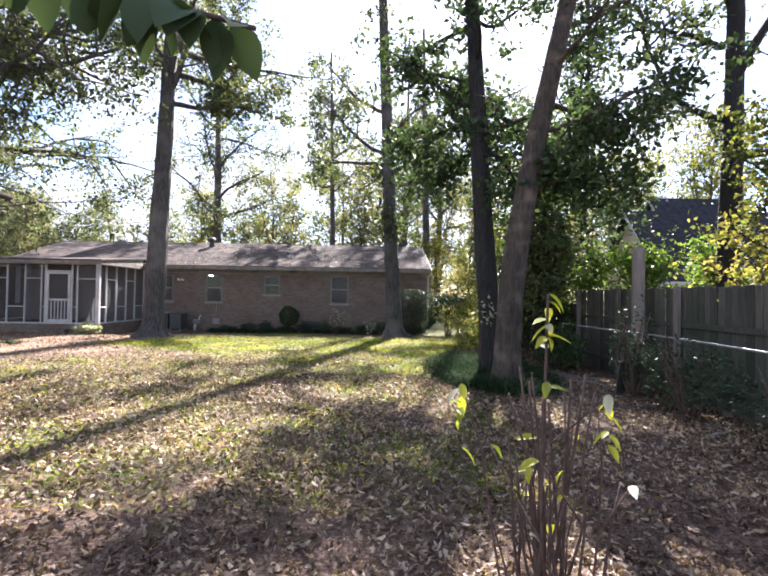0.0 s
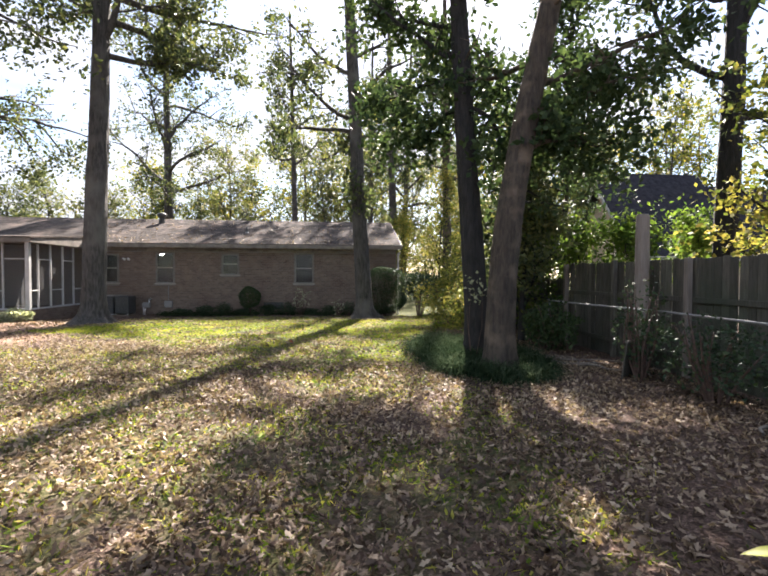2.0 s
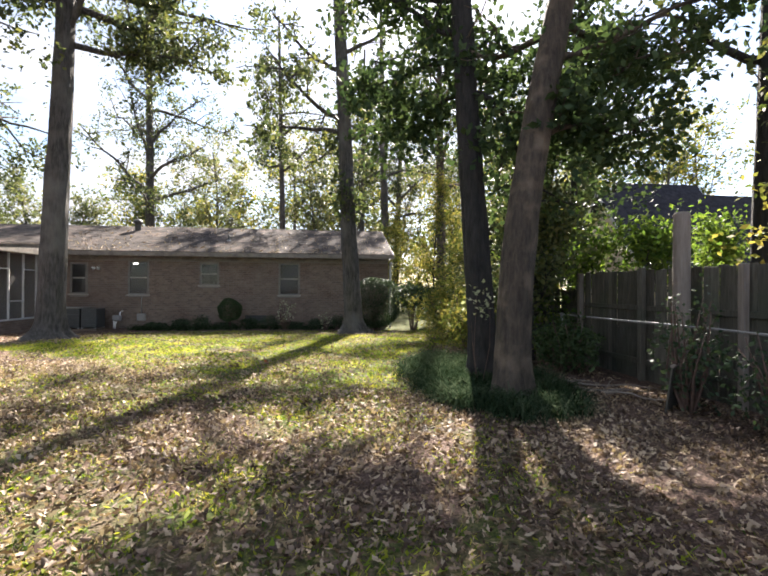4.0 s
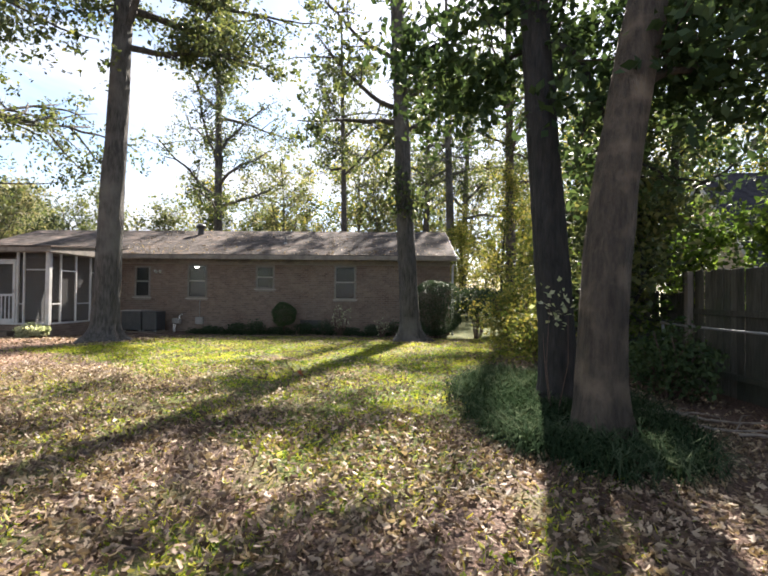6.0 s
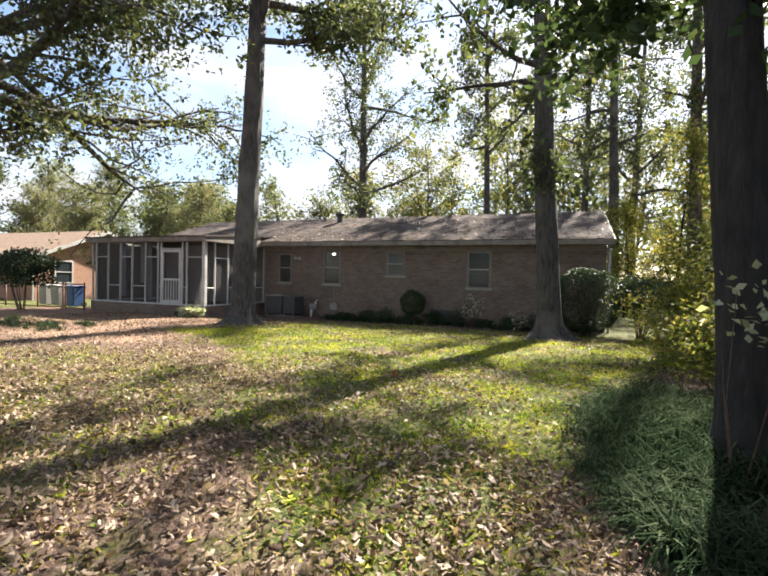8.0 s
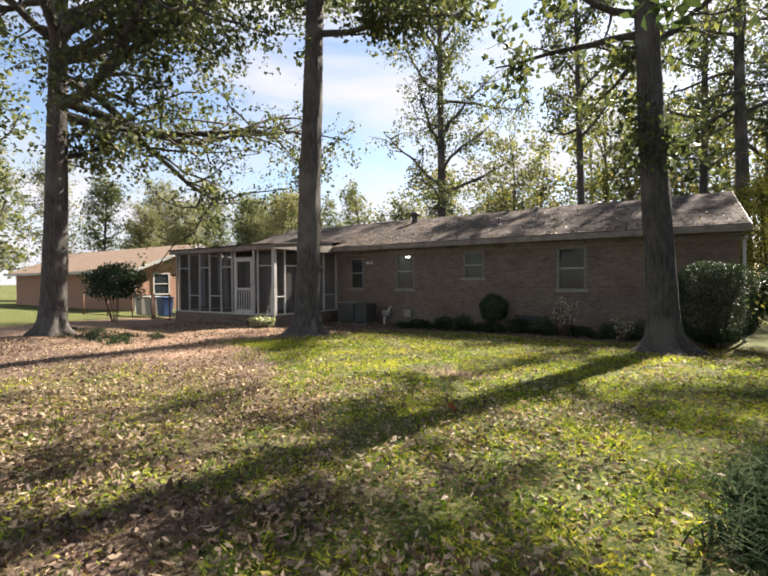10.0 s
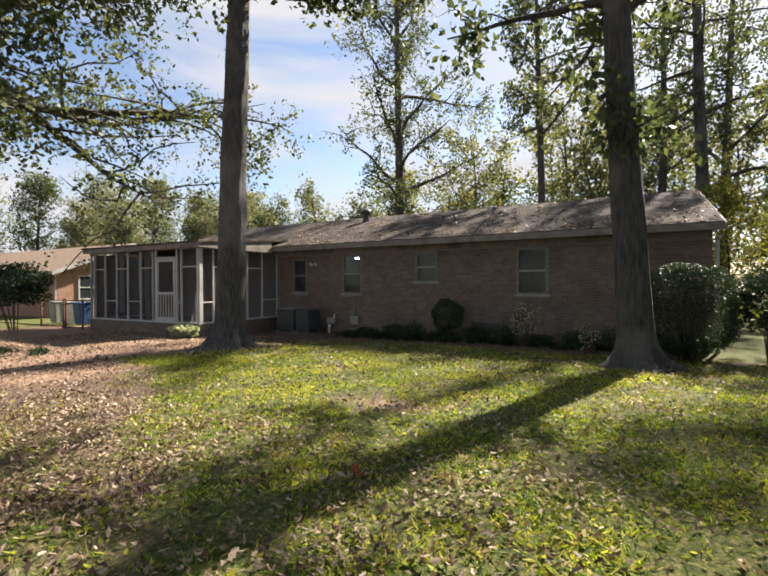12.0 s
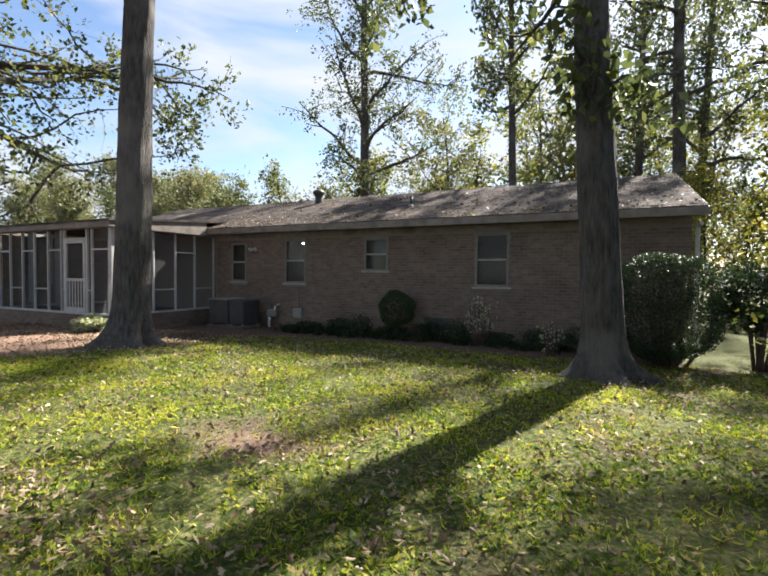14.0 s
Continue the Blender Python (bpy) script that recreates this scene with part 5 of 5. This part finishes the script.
# ---- the shrub passed close by, and the twig overhead ----
def blade_leaf(size, curl, width=0.36):
    """A pointed leaf, ten faces, midrib folded, along +x."""
    prof = [(0.0, 0.0), (0.12, 0.55), (0.3, 0.95), (0.5, 1.0), (0.72, 0.75), (0.9, 0.32), (1.0, 0.0)]
    v, f = [], []
    for x, w in prof:
        z = -curl * x * x
        for s in (-1, 0, 1):
            v.append((x * size, s * w * width * size * 0.5 + 0.0, (z + (0.09 * abs(s) * w)) * size))
    for i in range(len(prof) - 1):
        for k in (0, 1):
            a = i * 3 + k
            f.append((a, a + 1, a + 4, a + 3))
    return v, f


def near_shrub():
    rng = np.random.default_rng(21)
    at = (0.56, 1.62)
    top = thing("shrub", "bare-stemmed shrub with a few lime-yellow leaves", "shrub", (at[0], at[1], ground_z(*at)))
    ends = []
    for i in range(28):
        a = rng.uniform(0, 6.28)
        q = rng.uniform(0.02, 0.27)
        hh = rng.uniform(0.95, 1.45)
        if i == 0:
            a, q, hh = 3.1, 0.03, 1.72
        if i == 1:
            a, q, hh = 3.1, 0.35, 1.38
        s = Vector((rng.uniform(-0.13, 0.13), rng.uniform(-0.1, 0.1), -0.04))
        e = Vector((math.cos(a) * q, math.sin(a) * q, hh))
        pts = [s.lerp(e, k / 6) + Vector(rng.normal(size=3)) * (0.012 if 0 < k < 6 else 0) for k in range(7)]
        v, f = [], []
        r0 = rng.uniform(0.006, 0.012)
        tube(v, f, pts, [r0 * (1 - 0.55 * k / 6) for k in range(7)], 7)
        if i % 2 == 0:
            b0 = pts[4]
            b1 = b0 + Vector((rng.normal() * 0.12, rng.normal() * 0.12, 0.22))
            tube(v, f, [b0, b0.lerp(b1, 0.5) + Vector(rng.normal(size=3)) * 0.01, b1], [0.005, 0.004, 0.0025], 5)
            ends.append(b1)
        raw("stem", v, f, TWIG, top, True)
        ends.append(e)
    n = 0
    for j, e in enumerate(ends):
        count = 13 if j == 1 else 8 if j in (0, 2) else (1 if j % 3 == 0 else 0)
        for k in range(count):
            v, f = blade_leaf(rng.uniform(0.05, 0.09), rng.uniform(0.1, 0.5), 0.42)
            m = Matrix.Translation(e + Vector((0, 0, -0.035 * k * rng.uniform(0.4, 1)))) @ Euler((rng.uniform(-0.4, 0.4), rng.uniform(-0.2, 0.95), rng.uniform(0, 6.28))).to_matrix().to_4x4()
            raw("leaf", [tuple(m @ Vector(p)) for p in v], f, LEAF_LIME if rng.uniform() < 0.93 else LEAF_PALE, top, True)
            n += 1
    return top


near_shrub()


def overhead_twig():
    rng = np.random.default_rng(33)
    base = (-1.5, -0.5)
    top = thing("magnolia", "broad dark-leaved evergreen sapling reaching overhead", "sapling", (base[0], base[1], ground_z(*base)))
    o = Vector(base + (0.03,))
    v, f = [], []
    trunk = [Vector((0, 0, z)) + Vector((0.03 * z, 0.05 * z, 0)) for z in (-0.1, 0.6, 1.2, 1.8, 2.5)]
    tube(v, f, trunk, [0.03, 0.027, 0.024, 0.02, 0.012], 9)
    arms = ([trunk[4], Vector((0.4, 0.9, 2.46)), Vector((0.68, 1.33, 2.35)), Vector((1.12, 1.4, 2.27))],
            [trunk[3], Vector((0.25, 0.6, 1.97)), Vector((0.5, 1.15, 1.95)), Vector((0.6, 1.42, 1.9))],
            [trunk[4], Vector((0.35, 0.7, 2.48)), Vector((0.72, 1.28, 2.34))])
    for pts in arms:
        tube(v, f, pts, [0.014 - 0.003 * k for k in range(len(pts))], 6)
    raw("trunk", v, f, TWIG, top, True)
    for j, pts in enumerate(arms):
        for k in range((40, 14, 14)[j]):
            t = rng.uniform(0.45, 1.0) * (len(pts) - 1)
            i = min(int(t), len(pts) - 2)
            p = pts[i].lerp(pts[i + 1], t - i)
            v, f = blade_leaf(rng.uniform(0.085, 0.13), rng.uniform(0.1, 0.4), 0.62)
            m = Matrix.Translation(p) @ Euler((rng.uniform(-0.6, 0.6), rng.uniform(0.2, 1.2), rng.uniform(0, 6.28))).to_matrix().to_4x4()
            raw("leaf", [tuple(m @ Vector(q)) for q in v], f, LEAF_DARK, top, True)
    return top


overhead_twig()

# ---- far pylon ----
def pylon(at, h):
    p = thing("power_pylon", "distant grey lattice power pylon above the woods", "pylon", (at[0], at[1], -0.2))
    for sx in (-1, 1):
        for sy in (-1, 1):
            rod("leg", [(sx * 3.2, sy * 3.2, -0.3), (sx * 0.9, sy * 0.9, h * 0.7), (sx * 0.3, sy * 0.3, h)], 0.16, METAL, p, 6)
    for k in range(9):
        z0, z1 = h * k / 10, h * (k + 1) / 10
        a, b = 3.2 - 2.4 * k / 10 * 1.2, 3.2 - 2.4 * (k + 1) / 10 * 1.2
        for sy in (-1, 1):
            rod("brace", [(-a, sy * a, z0), (b, sy * b, z1)], 0.09, METAL, p, 4)
            rod("brace", [(a, sy * a, z0), (-b, sy * b, z1)], 0.09, METAL, p, 4)
    for k, w in ((0.72, 5.0), (0.83, 6.0), (0.94, 4.5)):
        rod("cross_arm", [(-w, 0, h * k), (0, 0, h * k + 0.8), (w, 0, h * k)], 0.14, METAL, p, 5)
        rod("cross_arm", [(-w, 0, h * k), (w, 0, h * k)], 0.14, METAL, p, 5)
    p.rotation_euler = (0, 0, radians(35))
    return p


pylon((-137, 107), 31)

# ---- fallen branches ----
rng = np.random.default_rng(44)
for x, y, a, ln in ((4.2, 9.6, -0.5, 2.2), (4.0, 9.2, -0.35, 1.6), (4.4, 8.6, -0.9, 1.2), (3.7, 9.9, -0.2, 1.3), (4.3, 5.6, 0.6, 0.9)):
    t = thing("fallen_branch", "pale dry fallen branch on the leaf litter", "branch", (x, y, ground_z(x, y)), "fallen branches by the fence")
    pts = [Vector((math.cos(a) * ln * (k / 7 - 0.5), math.sin(a) * ln * (k / 7 - 0.5), 0.03 + 0.05 * math.sin(k * 0.9) ** 2)) + Vector((*rng.normal(size=2) * 0.02, 0)) for k in range(8)]
    v, f = [], []
    tube(v, f, pts, [0.022 - 0.002 * k for k in range(8)], 7)
    tube(v, f, [pts[4], pts[4] + Vector((0.18, 0.16, 0.05)), pts[4] + Vector((0.35, 0.26, 0.03))], [0.01, 0.008, 0.004], 5)
    raw("stick", v, f, POST_WOOD, t, True)

# ---- fallen leaves, turf ----
rng = np.random.default_rng(1)


def litter(n, x0, x1, y0, y1, size, seed, name="fallen_leaves", thin=0.55, stuff_of=LITTER):
    r = np.random.default_rng(seed)
    x, y = r.uniform(x0, x1, n), r.uniform(y0, y1, n)
    clump = 0.5 + 0.5 * np.sin(2.1 * x + 0.8 * y) * np.sin(1.7 * y - 0.6 * x) + 0.4 * np.sin(5.3 * x) * np.sin(4.7 * y + x)
    keep = r.uniform(0, 1, n) < (0.35 + 0.5 * np.clip(clump, 0, 1.2)) * (1 - thin * lawn(x, y)) * (1 - 0.85 * lush(x, y))
    x, y = x[keep], y[keep]
    c = np.stack([x, y, height(x, y) + r.uniform(0.004, 0.03, len(x)) + 0.035 * lawn(x, y)], axis=1)
    return tagged(lobed_mesh(name, lobed_leaves(r, c, size), stuff_of), "curled brown and tan fallen leaves over the ground", "leaves", kind="stuff")


litter(115000, -7, 5.2, -1.0, 9.5, 0.06, 3, thin=0.3)
litter(22000, -7, 5.2, -1.0, 9.5, 0.058, 9, thin=0.5, stuff_of=LITTER_DARK)
litter(72000, -16, 5.0, 9.5, 20.5, 0.054, 4, thin=0.58)
litter(9000, -9, 5.0, 7.5, 20.5, 0.05, 7, thin=0.3, stuff_of=LITTER_DARK)
litter(9000, -18, -7, 4, 10, 0.08, 5)
litter(24000, -7, 0.5, 9.5, 13.0, 0.052, 8, thin=0.75)


red_leaf = lobed_mesh("fallen_leaf", lobed_leaves(np.random.default_rng(4), [(0, 0, 0.035)], 0.13, 0.6), surface("red_leaf", (0.22, 0.045, 0.02), (0.40, 0.12, 0.04), 40, 0.6, 0.2, 90, through_light=0.3))
red_leaf.location = (-1.46, 12.24, ground_z(-1.46, 12.24) + 0.012)
tagged(red_leaf, "single rust-red curled leaf lying on the turf", "leaf")


def turf(n, seed, width, tall, splay, label):
    r = np.random.default_rng(seed)
    x, y = r.uniform(-9.5, 5.2, n), r.uniform(3.5, 21.5, n)
    tuft = 0.5 + 0.5 * np.sin(3.1 * x + 1.2) * np.sin(2.7 * y) + 0.45 * np.sin(7 * x + y) * np.sin(6 * y - x) + 0.4 * np.sin(17 * x - 3 * y) * np.sin(15 * y + 2 * x)
    keep = r.uniform(0, 1, n) < lawn(x, y) ** 1.1 * np.clip(tuft + lush(x, y), 0.08, 1.2)
    x, y = x[keep], y[keep]
    k = len(x)
    p = np.stack([x, y, height(x, y) - 0.004], axis=1)
    a = r.uniform(0, 6.28, k)
    w = np.stack([np.cos(a), np.sin(a), np.zeros(k)], axis=1) * r.uniform(*width, k)[:, None]
    up = np.stack([r.normal(size=k) * splay, r.normal(size=k) * splay, np.ones(k)], axis=1) * r.uniform(*tall, k)[:, None]
    return tagged(quads("turf", np.stack([p, p + up * 0.5 + w, p + up, p + up * 0.5 - w], axis=1), GRASS), label, "grass", kind="stuff")


turf(390000, 6, (0.003, 0.008), (0.02, 0.055), 0.9, "patchy sunlit yellow-green turf")
turf(170000, 26, (0.011, 0.022), (0.016, 0.04), 1.5, "low broad-leaved weeds growing in the turf")


# ---- roof shingles and bricks ----
def slabs(name, boxes, material, parent, label=""):
    """Many small blocks joined in one mesh: each (origin, three edge vectors); the inner side is left open."""
    v, f = [], []
    for o, a, b, c in boxes:
        n = len(v)
        for k in range(8):
            v.append(tuple(o + a * (k & 1) + b * (k >> 1 & 1) + c * (k >> 2 & 1)))
        f += [(n + 4, n + 5, n + 7, n + 6), (n, n + 1, n + 5, n + 4), (n + 2, n + 6, n + 7, n + 3), (n, n + 4, n + 6, n + 2), (n + 1, n + 3, n + 7, n + 5)]
    return raw(name, v, f, material, parent, False, label)


rng = np.random.default_rng(8)
run = Vector((0, RIDGE_Y - EAVE_Y, RIDGE_Z - EAVE_Z))
total = run.length
d = run.normalized()
nrm = Vector((0, -d.z, d.y))
tabs = []
course = 0.15
for j in range(int(total / course)):
    s = j * course
    x = RX0 + (0.0 if j % 2 else -0.15)
    while x < RX1 - 0.02:
        w = 0.3 + float(rng.normal()) * 0.006
        x0, x1 = max(x, RX0), min(x + w - 0.008, RX1)
        if x1 > x0:
            o = Vector((x0, EAVE_Y, EAVE_Z)) + d * s + nrm * 0.002
            lift = 0.011 + float(rng.uniform(0, 0.005))
            tabs.append((o, Vector((x1 - x0, 0, 0)), d * (course + 0.003), nrm * lift))
        x += w
sh = slabs("shingles", tabs, SHINGLE, None)
tagged(sh, kind="stuff")
sh.parent = roof

# leaves lying on the roof
r = np.random.default_rng(14)
n = 1500
x, s = r.uniform(-12, 2.6, n), r.uniform(0, 1, n) ** 1.6 * total
c = np.stack([x, EAVE_Y + d.y * s, EAVE_Z + d.z * s + 0.03], axis=1)
tagged(quads("roof_leaves", leaf_quads(r, c, 0.075, 0.85, 0, 0.4), LITTER), "fallen leaves lying on the roof shingles", "leaves", kind="stuff")

BL, BH, JT = 0.2, 0.068, 0.013
one = bpy.data.meshes.new("brick")
bm = box(0, BL, 0, 0.03, 0, BH, 0.003)
bm.to_mesh(one)
bm.free()
one.materials.append(BRICK_ONE)
rest, singles = [], 0
row = 0
z = WZ0
while z + BH < WZ1 - 0.2:
    x = -11.7 + (0.0 if row % 2 else -(BL + JT) / 2)
    while x < WX1 - 0.01:
        x0, x1 = max(x, -11.7), min(x + BL, WX1)
        spans = [(x0, x1)]
        for a, b, lo, hi in OPENINGS:
            if z + BH > lo - 0.07 and z < hi:
                spans = [q for p in spans for q in ((p[0], min(p[1], a - 0.004)), (max(p[0], b + 0.004), p[1])) if q[1] - q[0] > 0.02] if any(p[1] > a and p[0] < b for p in spans) else spans
        for p0, p1 in spans:
            whole = abs(p1 - p0 - BL) < 1e-6
            dy = float(rng.normal()) * 0.0015
            if whole and singles < 300 and -3.75 < p0 < 0.4 and 0.5 < z < 2.7:
                singles += 1
                ob = new("brick", one)
                ob.parent = back_wall
                ob.matrix_basis = Matrix.Translation((p0, WY + dy - 0.002, z))
            else:
                rest.append((Vector((p0, WY + 0.03, z)), Vector((p1 - p0, 0, 0)), Vector((0, 0, BH)), Vector((0, -0.03 + dy, 0))))
        x += BL + JT
    z += BH + JT
    row += 1
bw = slabs("bricks", rest, BRICK, back_wall)
tagged(bw, kind="stuff")

low = []
row, z = 0, -0.28
while z + BH < SILL - 0.06:
    x = PX0 - (0.105 if row % 2 else 0)
    while x < PX1 - 0.02:
        x0, x1 = max(x, PX0), min(x + BL, PX1)
        if x1 - x0 > 0.02:
            low.append((Vector((x0, PY0 + 0.03, z)), Vector((x1 - x0, 0, 0)), Vector((0, 0, BH)), Vector((0, -0.03 + float(rng.normal()) * 0.0015, 0))))
        x += BL + JT
    z += BH + JT
    row += 1
tagged(slabs("bricks", low, BRICK, base_wall), kind="stuff")
low = []
row, z = 0, -0.28
while z + BH < SILL - 0.06:
    y = PY0 - (0.105 if row % 2 else 0)
    while y < WY - 0.05:
        y0, y1 = max(y, PY0 + 0.032), min(y + BL, WY - 0.01)
        if y1 - y0 > 0.02:
            low.append((Vector((PX1 - 0.03, y0, z)), Vector((0, y1 - y0, 0)), Vector((0, 0, BH)), Vector((0.03 + float(rng.normal()) * 0.0015, 0, 0))))
        y += BL + JT
    z += BH + JT
    row += 1
tagged(slabs("bricks", low, BRICK, side_wall), kind="stuff")
